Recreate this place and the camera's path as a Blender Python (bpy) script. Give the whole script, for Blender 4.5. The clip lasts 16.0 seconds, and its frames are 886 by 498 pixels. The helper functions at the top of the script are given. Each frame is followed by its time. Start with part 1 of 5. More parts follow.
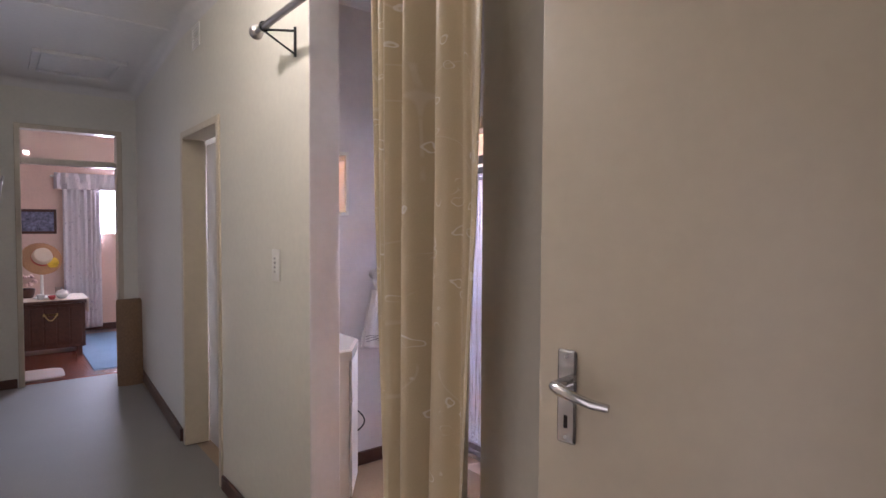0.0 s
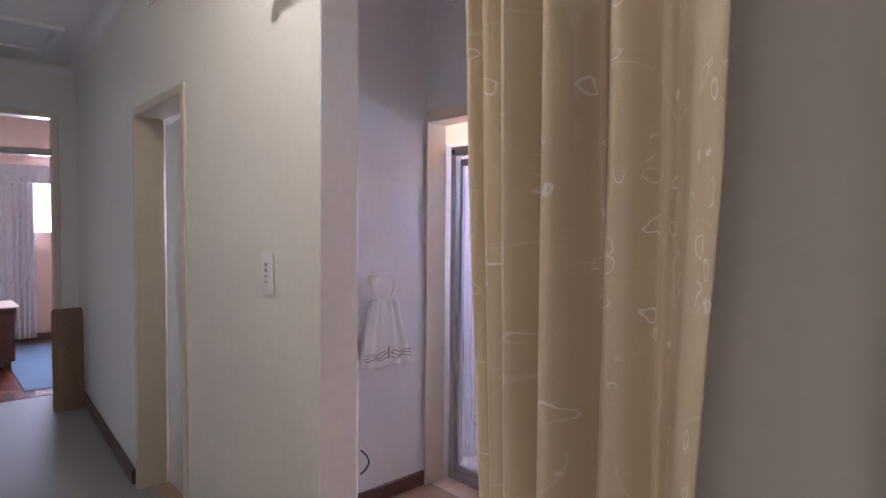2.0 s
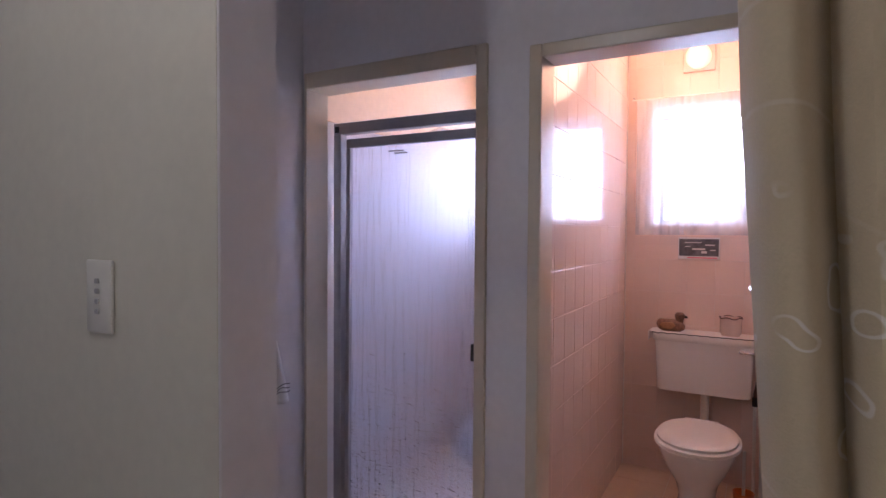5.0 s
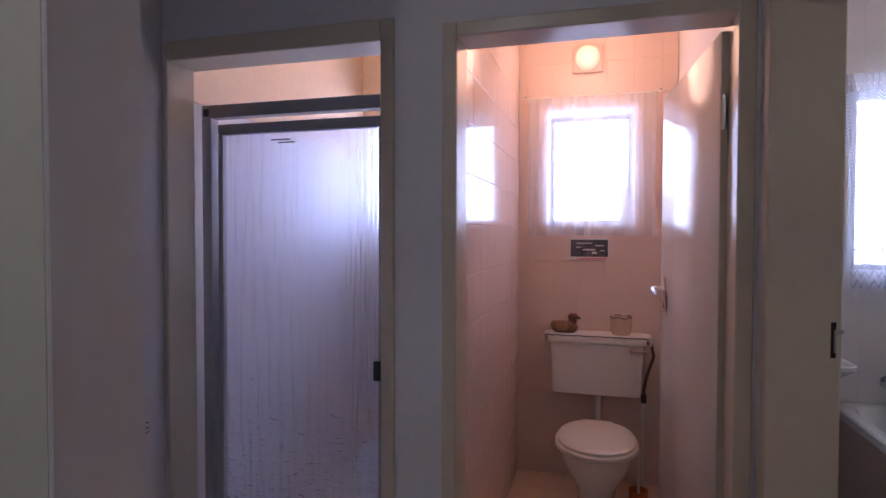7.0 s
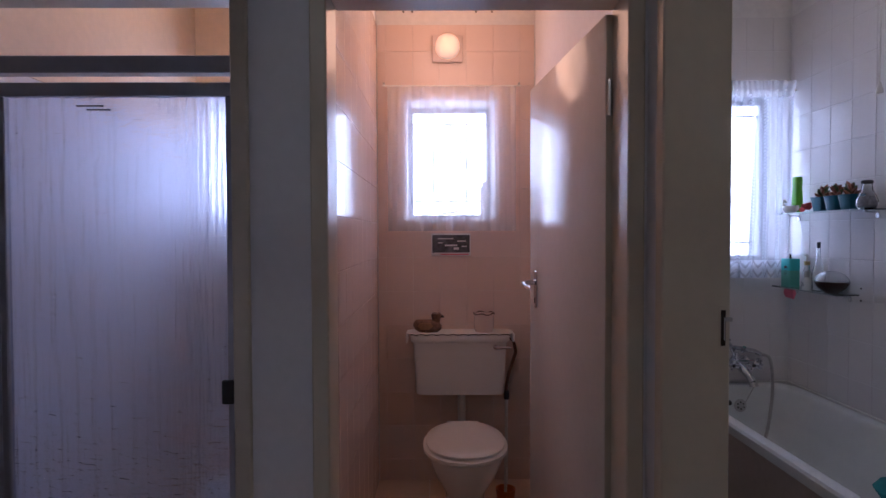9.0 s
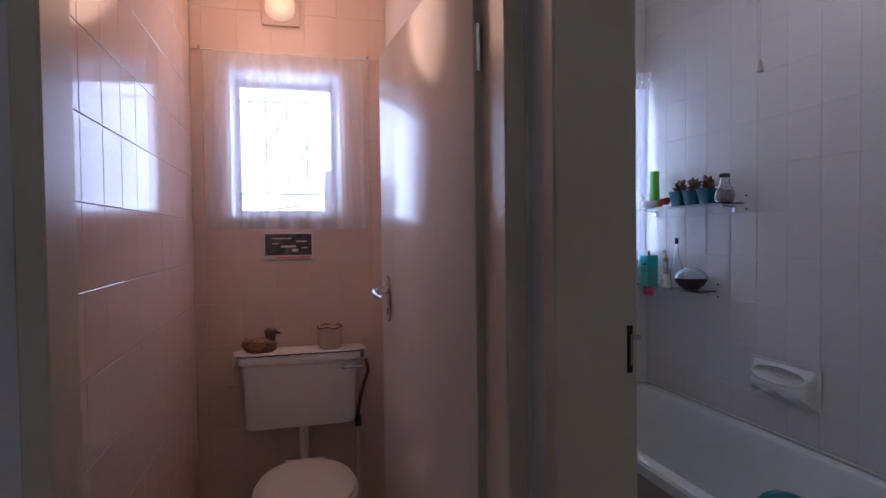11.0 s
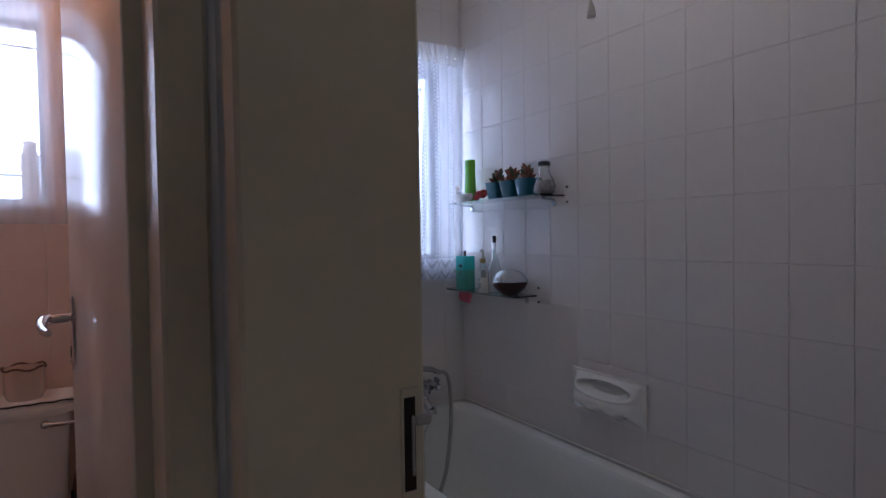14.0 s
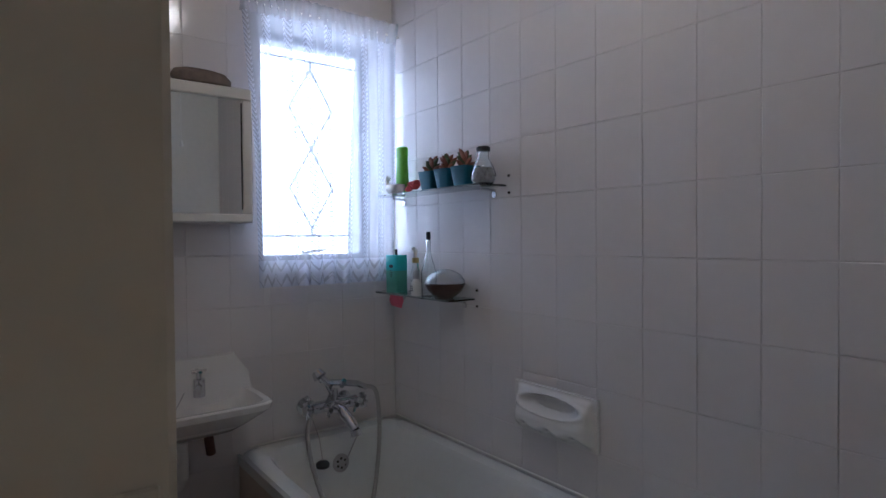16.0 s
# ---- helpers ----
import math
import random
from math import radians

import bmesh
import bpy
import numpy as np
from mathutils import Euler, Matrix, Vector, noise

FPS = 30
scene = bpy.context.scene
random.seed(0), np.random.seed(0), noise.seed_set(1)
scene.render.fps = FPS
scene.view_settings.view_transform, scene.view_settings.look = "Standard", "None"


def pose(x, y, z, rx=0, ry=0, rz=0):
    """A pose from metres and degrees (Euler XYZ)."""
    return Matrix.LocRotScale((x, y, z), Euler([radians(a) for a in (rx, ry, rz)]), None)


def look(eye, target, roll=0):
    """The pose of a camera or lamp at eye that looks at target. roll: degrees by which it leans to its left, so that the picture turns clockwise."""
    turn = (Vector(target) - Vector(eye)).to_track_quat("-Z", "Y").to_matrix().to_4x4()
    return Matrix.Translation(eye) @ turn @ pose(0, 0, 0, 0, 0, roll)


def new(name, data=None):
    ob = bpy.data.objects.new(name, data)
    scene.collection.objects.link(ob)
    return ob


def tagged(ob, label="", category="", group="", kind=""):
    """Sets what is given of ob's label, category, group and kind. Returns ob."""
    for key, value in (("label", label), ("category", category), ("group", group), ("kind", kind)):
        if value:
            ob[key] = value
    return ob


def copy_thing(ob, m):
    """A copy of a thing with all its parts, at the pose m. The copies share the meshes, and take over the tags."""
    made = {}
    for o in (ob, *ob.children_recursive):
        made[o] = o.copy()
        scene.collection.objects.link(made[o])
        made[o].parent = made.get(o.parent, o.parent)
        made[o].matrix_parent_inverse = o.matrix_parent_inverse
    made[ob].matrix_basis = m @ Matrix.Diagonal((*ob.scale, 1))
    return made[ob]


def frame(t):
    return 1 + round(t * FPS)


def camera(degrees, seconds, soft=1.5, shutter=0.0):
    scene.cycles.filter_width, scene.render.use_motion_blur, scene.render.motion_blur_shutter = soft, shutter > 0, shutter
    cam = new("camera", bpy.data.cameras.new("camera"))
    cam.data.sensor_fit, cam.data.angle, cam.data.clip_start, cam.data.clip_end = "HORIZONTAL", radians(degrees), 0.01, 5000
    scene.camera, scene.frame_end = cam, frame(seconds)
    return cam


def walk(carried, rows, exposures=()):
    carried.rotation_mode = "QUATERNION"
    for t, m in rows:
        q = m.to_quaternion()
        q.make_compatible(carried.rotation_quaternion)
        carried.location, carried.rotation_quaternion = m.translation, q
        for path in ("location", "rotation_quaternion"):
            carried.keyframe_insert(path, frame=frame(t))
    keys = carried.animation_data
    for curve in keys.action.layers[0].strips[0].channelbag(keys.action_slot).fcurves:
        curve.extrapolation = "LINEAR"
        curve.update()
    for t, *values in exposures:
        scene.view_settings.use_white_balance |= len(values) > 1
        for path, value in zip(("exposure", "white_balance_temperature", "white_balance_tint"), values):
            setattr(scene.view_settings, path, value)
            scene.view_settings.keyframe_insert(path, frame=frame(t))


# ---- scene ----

cam = camera(75.9, 16.0, shutter=0.0)
PATH = [
    (0, (0.055, 0.913, 1.487), (1.288, 2.486, 1.409), 0.3),
    (0.5, (0.082, 1.096, 1.495), (1.333, 2.656, 1.415), 0.4),
    (1, (0.098, 1.248, 1.493), (1.372, 2.788, 1.414), 0.5),
    (1.5, (0.122, 1.379, 1.478), (1.433, 2.888, 1.4), 0.5),
    (2, (0.167, 1.541, 1.473), (1.518, 3.014, 1.397), 0.5),
    (2.5, (0.195, 1.689, 1.483), (1.603, 3.107, 1.405), 0.5),
    (3, (0.214, 1.808, 1.48), (1.691, 3.155, 1.401), 0.5),
    (5.5, (0.436, 2.306, 1.441), (2.237, 3.174, 1.384), 0.3),
    (6, (0.486, 2.362, 1.442), (2.333, 3.129, 1.386), 0.2),
    (6.5, (0.519, 2.4, 1.444), (2.405, 3.062, 1.388), 0.2),
    (7, (0.567, 2.455, 1.444), (2.491, 2.998, 1.391), 0.1),
    (7.5, (0.607, 2.517, 1.441), (2.565, 2.922, 1.388), 0.2),
    (8, (0.643, 2.577, 1.44), (2.625, 2.837, 1.388), 0.1),
    (8.5, (0.691, 2.613, 1.432), (2.687, 2.736, 1.38), 0.0),
    (9, (0.778, 2.6, 1.418), (2.777, 2.588, 1.365), -0.2),
    (11.5, (1.32, 2.469, 1.401), (3.221, 1.85, 1.348), -0.8),
    (12, (1.404, 2.421, 1.397), (3.265, 1.689, 1.343), -0.9),
    (12.5, (1.482, 2.36, 1.394), (3.297, 1.52, 1.339), -0.9),
    (13, (1.559, 2.299, 1.391), (3.329, 1.369, 1.337), -0.9),
    (13.5, (1.624, 2.234, 1.387), (3.356, 1.236, 1.332), -1.0),
    (14, (1.676, 2.164, 1.382), (3.375, 1.11, 1.328), -0.9),
    (14.5, (1.74, 2.102, 1.369), (3.405, 0.995, 1.324), -1.0),
    (15, (1.774, 2.054, 1.359), (3.41, 0.903, 1.314), -0.9),
    (15.5, (1.823, 2.003, 1.35), (3.432, 0.814, 1.311), -0.8),
    (16, (1.880, 1.956, 1.341), (3.464, 0.748, 1.306), -0.5),
]
EXPOSURES = [(0.0, 1.25, 5700, 24), (2.0, 1.2, 5450, 25), (3.0, 1.05, 5450, 25), (5.5, -0.05, 5250, 26), (7.0, -0.45, 5150, 26), (9.0, -1.1, 5000, 22), (12.0, -1.2, 4900, 16), (13.0, -1.5, 4950, 16), (14.0, -1.3, 5100, 15), (15.0, -0.85, 5150, 13), (16.0, -0.98, 5100, 11)]
walk(cam, [(t, look(eye, target, roll)) for t, eye, target, roll in PATH], EXPOSURES)

# ---- world and light ----
world = bpy.data.worlds.new("sky")
scene.world = world
world.use_nodes = True
wn = world.node_tree.nodes
sky = wn.new("ShaderNodeTexSky")
sky.sky_type = "NISHITA"
sky.sun_disc = False
sky.sun_elevation, sky.sun_rotation = radians(55), radians(200)
world.node_tree.links.new(sky.outputs[0], wn["Background"].inputs[0])
wn["Background"].inputs[1].default_value = 0.1


def lamp(name, kind, power, colour, m, **more):
    data = bpy.data.lights.new(name, kind)
    data.energy, data.color = power, colour
    for key, value in more.items():
        if key == "size":
            data.size = value
        elif key == "size_y":
            data.shape, data.size_y = "RECTANGLE", value
        elif key == "radius":
            data.shadow_soft_size = value
        elif key == "angle":
            data.angle = value
    ob = new(name, data)
    ob.matrix_world = m
    return ob


DAY = (0.85, 0.87, 1.0)
lamp("sun", "SUN", 2.5, (1, 0.95, 0.87), look((0, 0, 20), (4, -11, 0)), angle=radians(0.5))
lamp("daylight_wc", "AREA", 17, DAY, look((4.42, 2.55, 1.86), (3.4, 2.55, 1.75)), size=0.48, size_y=0.66)
lamp("daylight_bath", "AREA", 23, DAY, look((4.42, 0.90, 1.74), (3.4, 1.0, 1.61)), size=0.58, size_y=0.94)
lamp("daylight_shower", "AREA", 28, DAY, look((4.42, 3.67, 1.80), (3.4, 3.6, 1.6)), size=0.48, size_y=0.66)
lamp("daylight_bedroom", "AREA", 50, DAY, look((1.75, 10.62, 1.68), (1.6, 9.0, 1.2)), size=1.1, size_y=0.62)
# Added lamp outside an unseen window, brightens the gap at the side door.
lamp("fill_side_room", "AREA", 7, DAY, look((4.42, 5.6, 1.6), (3.0, 5.4, 1.4)), size=1.2, size_y=1.1)
lamp("daylight_passage", "AREA", 1.8, DAY, look((-0.53, 5.7, 1.05), (1.0, 5.8, 1.05)), size=0.74, size_y=2.0)
# Added warm fill from the unseen west side, no such source known.
lamp("fill_hall_near", "AREA", 2.2, (1.0, 0.86, 0.72), look((-0.53, 1.3, 1.05), (1.0, 1.25, 1.05)), size=0.78, size_y=2.0)
lamp("bulb_hall", "POINT", 9.5, (1.0, 0.91, 0.72), pose(0.42, 2.98, 2.60), radius=0.035)
# Free-hanging fill for the wall globe's light, well ahead of it and stronger.
lamp("globe_fill_wc", "POINT", 13, (1.0, 0.54, 0.28), pose(3.62, 2.552, 2.42), radius=0.22)
lamp("bulb_bath", "POINT", 11, (1.0, 0.86, 0.68), pose(2.75, 1.25, 2.58), radius=0.06)
# Added fill that warms the shower's upper walls; no lamp known there.
lamp("fill_shower", "POINT", 6, (1.0, 0.56, 0.24), pose(3.2, 3.5, 2.62), radius=0.06)


# ---- materials ----
def material(name, colour, rough=0.5, metal=0.0, vary=0.06, grain=30.0, blotch=1.5, bump=0.02, bump_scale=80.0, coat=0.0, spread=0.0, sheen=0.0):
    """A painted or solid surface: blotches and grain in the colour, fine relief, and a random shade for each object (spread)."""
    m = bpy.data.materials.new(name)
    m.use_nodes = True
    n, l = m.node_tree.nodes, m.node_tree.links
    b = n["Principled BSDF"]
    b.inputs["Roughness"].default_value, b.inputs["Metallic"].default_value = rough, metal
    b.inputs["Coat Weight"].default_value = coat
    b.inputs["Sheen Weight"].default_value = sheen
    co = n.new("ShaderNodeTexCoord").outputs["Object"]
    shades = []
    for scale, detail in ((blotch, 4), (grain, 6)):
        t = n.new("ShaderNodeTexNoise")
        t.inputs["Scale"].default_value, t.inputs["Detail"].default_value = scale, detail
        l.new(co, t.inputs["Vector"])
        shades.append(t.outputs["Fac"])
    add = n.new("ShaderNodeMath")
    l.new(shades[0], add.inputs[0]), l.new(shades[1], add.inputs[1])
    total = add.outputs[0]
    if spread:
        info = n.new("ShaderNodeObjectInfo")
        mul = n.new("ShaderNodeMath")
        mul.operation = "MULTIPLY_ADD"
        l.new(info.outputs["Random"], mul.inputs[0])
        mul.inputs[1].default_value = spread
        l.new(total, mul.inputs[2])
        total = mul.outputs[0]
    ramp = n.new("ShaderNodeMapRange")
    ramp.inputs["From Min"].default_value, ramp.inputs["From Max"].default_value = 0.6, 1.4 + spread
    ramp.inputs["To Min"].default_value, ramp.inputs["To Max"].default_value = 1 - vary, 1 + vary
    l.new(total, ramp.inputs["Value"])
    mix = n.new("ShaderNodeVectorMath")
    mix.operation = "SCALE"
    mix.inputs[0].default_value = colour
    l.new(ramp.outputs[0], mix.inputs["Scale"])
    l.new(mix.outputs[0], b.inputs["Base Color"])
    rr = n.new("ShaderNodeMapRange")
    rr.inputs["To Min"].default_value, rr.inputs["To Max"].default_value = max(0.02, rough * 0.8), min(1, rough * 1.2)
    l.new(shades[0], rr.inputs["Value"])
    l.new(rr.outputs[0], b.inputs["Roughness"])
    if bump:
        t = n.new("ShaderNodeTexNoise")
        t.inputs["Scale"].default_value, t.inputs["Detail"].default_value = bump_scale, 5
        l.new(co, t.inputs["Vector"])
        bp = n.new("ShaderNodeBump")
        bp.inputs["Strength"].default_value, bp.inputs["Distance"].default_value = min(1, bump * 10), 0.002
        l.new(t.outputs["Fac"], bp.inputs["Height"])
        l.new(bp.outputs[0], b.inputs["Normal"])
    return m


M = {
    "paint": material("cream_wall_paint", (0.71, 0.68, 0.59), 0.55, vary=0.05, bump=0.03, bump_scale=60),
    "lobby": material("white_wall_paint", (0.71, 0.685, 0.69), 0.5, vary=0.05, bump=0.03, bump_scale=60),
    "ceiling": material("ceiling_paint", (0.70, 0.68, 0.64), 0.7, vary=0.05),
    "frame": material("gloss_frame_paint", (0.60, 0.525, 0.40), 0.3, vary=0.05, bump=0.015, bump_scale=25),
    "door": material("cream_door_paint", (0.575, 0.505, 0.395), 0.33, vary=0.04, bump=0.02, bump_scale=30),
    "door_white": material("white_door_paint", (0.74, 0.70, 0.64), 0.15, vary=0.04, bump=0),
    "peach": material("peach_wall_paint", (0.78, 0.60, 0.42), 0.5, vary=0.06),
    "pink": material("pink_bedroom_paint", (0.72, 0.52, 0.42), 0.6, vary=0.06),
    "skirting": material("dark_skirting_varnish", (0.10, 0.045, 0.030), 0.3, vary=0.25, grain=60, bump=0.03),
    "floor": material("grey_vinyl_floor", (0.25, 0.235, 0.21), 0.6, vary=0.14, blotch=2.2, grain=120, bump=0.02, bump_scale=200),
    "lobby_floor": material("brown_vinyl_floor", (0.34, 0.23, 0.13), 0.4, vary=0.16, grain=80),
    "parquet": material("red_parquet_wood", (0.20, 0.055, 0.030), 0.25, vary=0.35, grain=50, spread=0.8),
    "grout": material("pale_grout", (0.76, 0.73, 0.70), 0.7, vary=0.08),
    "tile": material("white_glazed_tile", (0.74, 0.705, 0.685), 0.12, vary=0.03, bump=0.012, bump_scale=7, spread=0.4),
    "wc_tile": material("pale_peach_glazed_tile", (0.75, 0.60, 0.52), 0.12, vary=0.03, bump=0.012, bump_scale=7, spread=0.4),
    "floor_tile": material("pale_floor_tile", (0.66, 0.50, 0.38), 0.3, vary=0.08, spread=0.4),
    "ceramic": material("white_ceramic_glaze", (0.80, 0.78, 0.74), 0.10, vary=0.02, bump=0),
    "enamel": material("white_bath_enamel", (0.76, 0.77, 0.74), 0.14, vary=0.03, bump=0),
    "plastic": material("white_plastic", (0.78, 0.76, 0.70), 0.3, vary=0.03, bump=0),
    "black": material("black_plastic", (0.02, 0.02, 0.022), 0.4, vary=0.1, bump=0),
    "hole": material("dark_recess", (0.02, 0.014, 0.010), 0.8, vary=0.2),
    "chrome": material("chrome_plating", (0.62, 0.62, 0.64), 0.09, 1.0, vary=0.06, bump=0),
    "steel": material("dull_steel", (0.46, 0.44, 0.42), 0.32, 1.0, vary=0.12, bump=0.02),
    "brass": material("aged_brass", (0.50, 0.38, 0.15), 0.4, 0.8, vary=0.2),
    "alu": material("grey_aluminium", (0.40, 0.39, 0.42), 0.38, 0.7, vary=0.08, bump=0.01),
    # Dark grey puts the backlit silhouette of bars and window frames into the colour.
    "bars": material("backlit_grey_steel", (0.24, 0.24, 0.26), 0.4, vary=0.1),
    "wood": material("dark_chest_wood", (0.075, 0.028, 0.016), 0.35, vary=0.4, grain=35, bump=0.05),
    "cork": material("brown_board", (0.21, 0.125, 0.065), 0.75, vary=0.25, grain=60, bump=0.08),
    "blue_rug": material("blue_rug_pile", (0.16, 0.26, 0.38), 0.95, vary=0.2, grain=200, bump=0.1, bump_scale=300),
    "white_rug": material("white_mat_pile", (0.66, 0.60, 0.56), 0.95, vary=0.1, grain=200, bump=0.1, bump_scale=300),
    "cloth": material("white_cotton", (0.76, 0.74, 0.72), 0.9, vary=0.05, grain=200, bump=0.05, bump_scale=400),
    "lace_cloth": material("cream_table_cloth", (0.62, 0.52, 0.40), 0.9, vary=0.1, grain=150, bump=0.06),
    "thread": material("dark_thread", (0.05, 0.04, 0.05), 0.8, vary=0.1),
    "straw": material("woven_straw", (0.40, 0.22, 0.11), 0.8, vary=0.25, grain=90, bump=0.1),
    "red": material("red_ribbon", (0.50, 0.05, 0.05), 0.6, vary=0.15),
    "yellow": material("yellow_petals", (0.75, 0.52, 0.04), 0.6, vary=0.15),
    "flower": material("pale_pink_petals", (0.68, 0.48, 0.44), 0.7, vary=0.15),
    "leaf": material("dull_green_leaf", (0.09, 0.11, 0.045), 0.5, vary=0.3, spread=0.6),
    "rosy_leaf": material("rust_tipped_leaf", (0.26, 0.10, 0.055), 0.5, vary=0.35, spread=0.8),
    "green": material("lime_green_plastic", (0.16, 0.50, 0.03), 0.3, vary=0.05, bump=0),
    "teal": material("teal_plastic_pot", (0.012, 0.115, 0.18), 0.35, vary=0.1, bump=0),
    "aqua": material("aqua_wax", (0.05, 0.46, 0.46), 0.4, vary=0.1, blotch=6),
    "sea": material("green_wax", (0.10, 0.36, 0.27), 0.4, vary=0.1, blotch=6),
    "pinkfoil": material("pink_plastic", (0.75, 0.13, 0.20), 0.4, vary=0.1),
    "wine": material("dark_red_liquid", (0.055, 0.012, 0.012), 0.15, vary=0.1, bump=0),
    "stone": material("grey_brown_stone", (0.20, 0.155, 0.125), 0.8, vary=0.35, grain=40, bump=0.1),
    "duck": material("brown_glazed_pottery", (0.22, 0.12, 0.075), 0.35, vary=0.6, blotch=14, grain=60),
    "hose": material("brown_rubber_hose", (0.11, 0.045, 0.03), 0.5, vary=0.2),
    "panel": material("beige_bath_panel", (0.42, 0.34, 0.29), 0.4, vary=0.1),
    "teal_cloth": material("teal_towelling", (0.02, 0.20, 0.22), 0.95, vary=0.2, bump=0.1),
    "mirror": material("mirror_silver", (0.85, 0.86, 0.86), 0.02, 1.0, vary=0.0, bump=0),
    "terracotta": material("orange_plastic", (0.60, 0.16, 0.03), 0.4, vary=0.1),
}

for key, level in (("door_white", 0.2), ("wc_tile", 0.3)):
    M[key].node_tree.nodes["Principled BSDF"].inputs["Specular IOR Level"].default_value = level


def glow(name, colour, strength):
    m = bpy.data.materials.new(name)
    m.use_nodes = True
    b = m.node_tree.nodes["Principled BSDF"]
    b.inputs["Base Color"].default_value = (*colour, 1)
    b.inputs["Emission Color"].default_value = (*colour, 1)
    b.inputs["Emission Strength"].default_value = strength
    return m


def glass(name, colour, rough=0.0, ior=1.45, pattern=False):
    m = bpy.data.materials.new(name)
    m.use_nodes = True
    n, l = m.node_tree.nodes, m.node_tree.links
    b = n["Principled BSDF"]
    b.inputs["Base Color"].default_value = (*colour, 1)
    b.inputs["Transmission Weight"].default_value = 1.0
    b.inputs["Roughness"].default_value, b.inputs["IOR"].default_value = rough, ior
    if pattern:
        co = n.new("ShaderNodeTexCoord").outputs["Object"]
        mp = n.new("ShaderNodeMapping")
        mp.inputs["Scale"].default_value = (1, 16, 52)
        l.new(co, mp.inputs["Vector"])
        w = n.new("ShaderNodeTexNoise")
        w.inputs["Scale"].default_value, w.inputs["Detail"].default_value, w.inputs["Distortion"].default_value = 1.6, 1.0, 0.9
        l.new(mp.outputs[0], w.inputs["Vector"])
        v = n.new("ShaderNodeTexNoise")
        v.inputs["Scale"].default_value, v.inputs["Detail"].default_value = 1.0, 1.5
        streak = n.new("ShaderNodeMapping")
        streak.inputs["Scale"].default_value = (1, 34, 2.6)
        l.new(co, streak.inputs["Vector"])
        l.new(streak.outputs[0], v.inputs["Vector"])
        add = n.new("ShaderNodeMath")
        add.operation = "MULTIPLY_ADD"
        l.new(v.outputs["Fac"], add.inputs[0])
        add.inputs[1].default_value = 3.4
        l.new(w.outputs["Fac"], add.inputs[2])
        bp = n.new("ShaderNodeBump")
        bp.inputs["Strength"].default_value, bp.inputs["Distance"].default_value = 0.8, 0.0045
        l.new(add.outputs[0], bp.inputs["Height"])
        l.new(bp.outputs[0], b.inputs["Normal"])
    return m


def sheer(name, colour, clear, lace=False):
    """Net curtain: part clear, part diffuse and translucent; lace adds chevron rows of denser thread."""
    m = bpy.data.materials.new(name)
    m.use_nodes = True
    n, l = m.node_tree.nodes, m.node_tree.links
    n.remove(n["Principled BSDF"])
    out = n["Material Output"]
    dif, tra, clr = n.new("ShaderNodeBsdfDiffuse"), n.new("ShaderNodeBsdfTranslucent"), n.new("ShaderNodeBsdfTransparent")
    dif.inputs[0].default_value = tra.inputs[0].default_value = (*colour, 1)
    a, b = n.new("ShaderNodeMixShader"), n.new("ShaderNodeMixShader")
    a.inputs[0].default_value = 0.32
    l.new(dif.outputs[0], a.inputs[1]), l.new(tra.outputs[0], a.inputs[2])
    l.new(a.outputs[0], b.inputs[1]), l.new(clr.outputs[0], b.inputs[2])
    b.inputs[0].default_value = clear
    l.new(b.outputs[0], out.inputs[0])
    if lace:
        uv = n.new("ShaderNodeTexCoord").outputs["UV"]
        sp = n.new("ShaderNodeSeparateXYZ")
        l.new(uv, sp.inputs[0])

        def math_node(op, p, q=None):
            k = n.new("ShaderNodeMath")
            k.operation = op
            for i, val in enumerate((p, q)):
                if val is None:
                    continue
                if isinstance(val, (int, float)):
                    k.inputs[i].default_value = val
                else:
                    l.new(val, k.inputs[i])
            return k.outputs[0]
        u, v = sp.outputs[0], sp.outputs[1]
        band = math_node("PINGPONG", u, 0.045)
        col = math_node("LESS_THAN", math_node("PINGPONG", math_node("ADD", u, 0.02), 0.09), 0.036)
        chev = math_node("LESS_THAN", math_node("FRACT", math_node("MULTIPLY", math_node("ADD", v, math_node("MULTIPLY", band, 0.7)), 52)), 0.5)
        dense = math_node("MULTIPLY", col, chev)
        hem = math_node("LESS_THAN", v, 0.10)
        scallop = math_node("LESS_THAN", math_node("FRACT", math_node("MULTIPLY", math_node("ADD", v, math_node("MULTIPLY", band, 0.8)), 19)), 0.66)
        dense = math_node("MAXIMUM", dense, math_node("MULTIPLY", hem, scallop))
        l.new(math_node("SUBTRACT", clear, math_node("MULTIPLY", dense, clear * 0.86)), b.inputs[0])
    return m


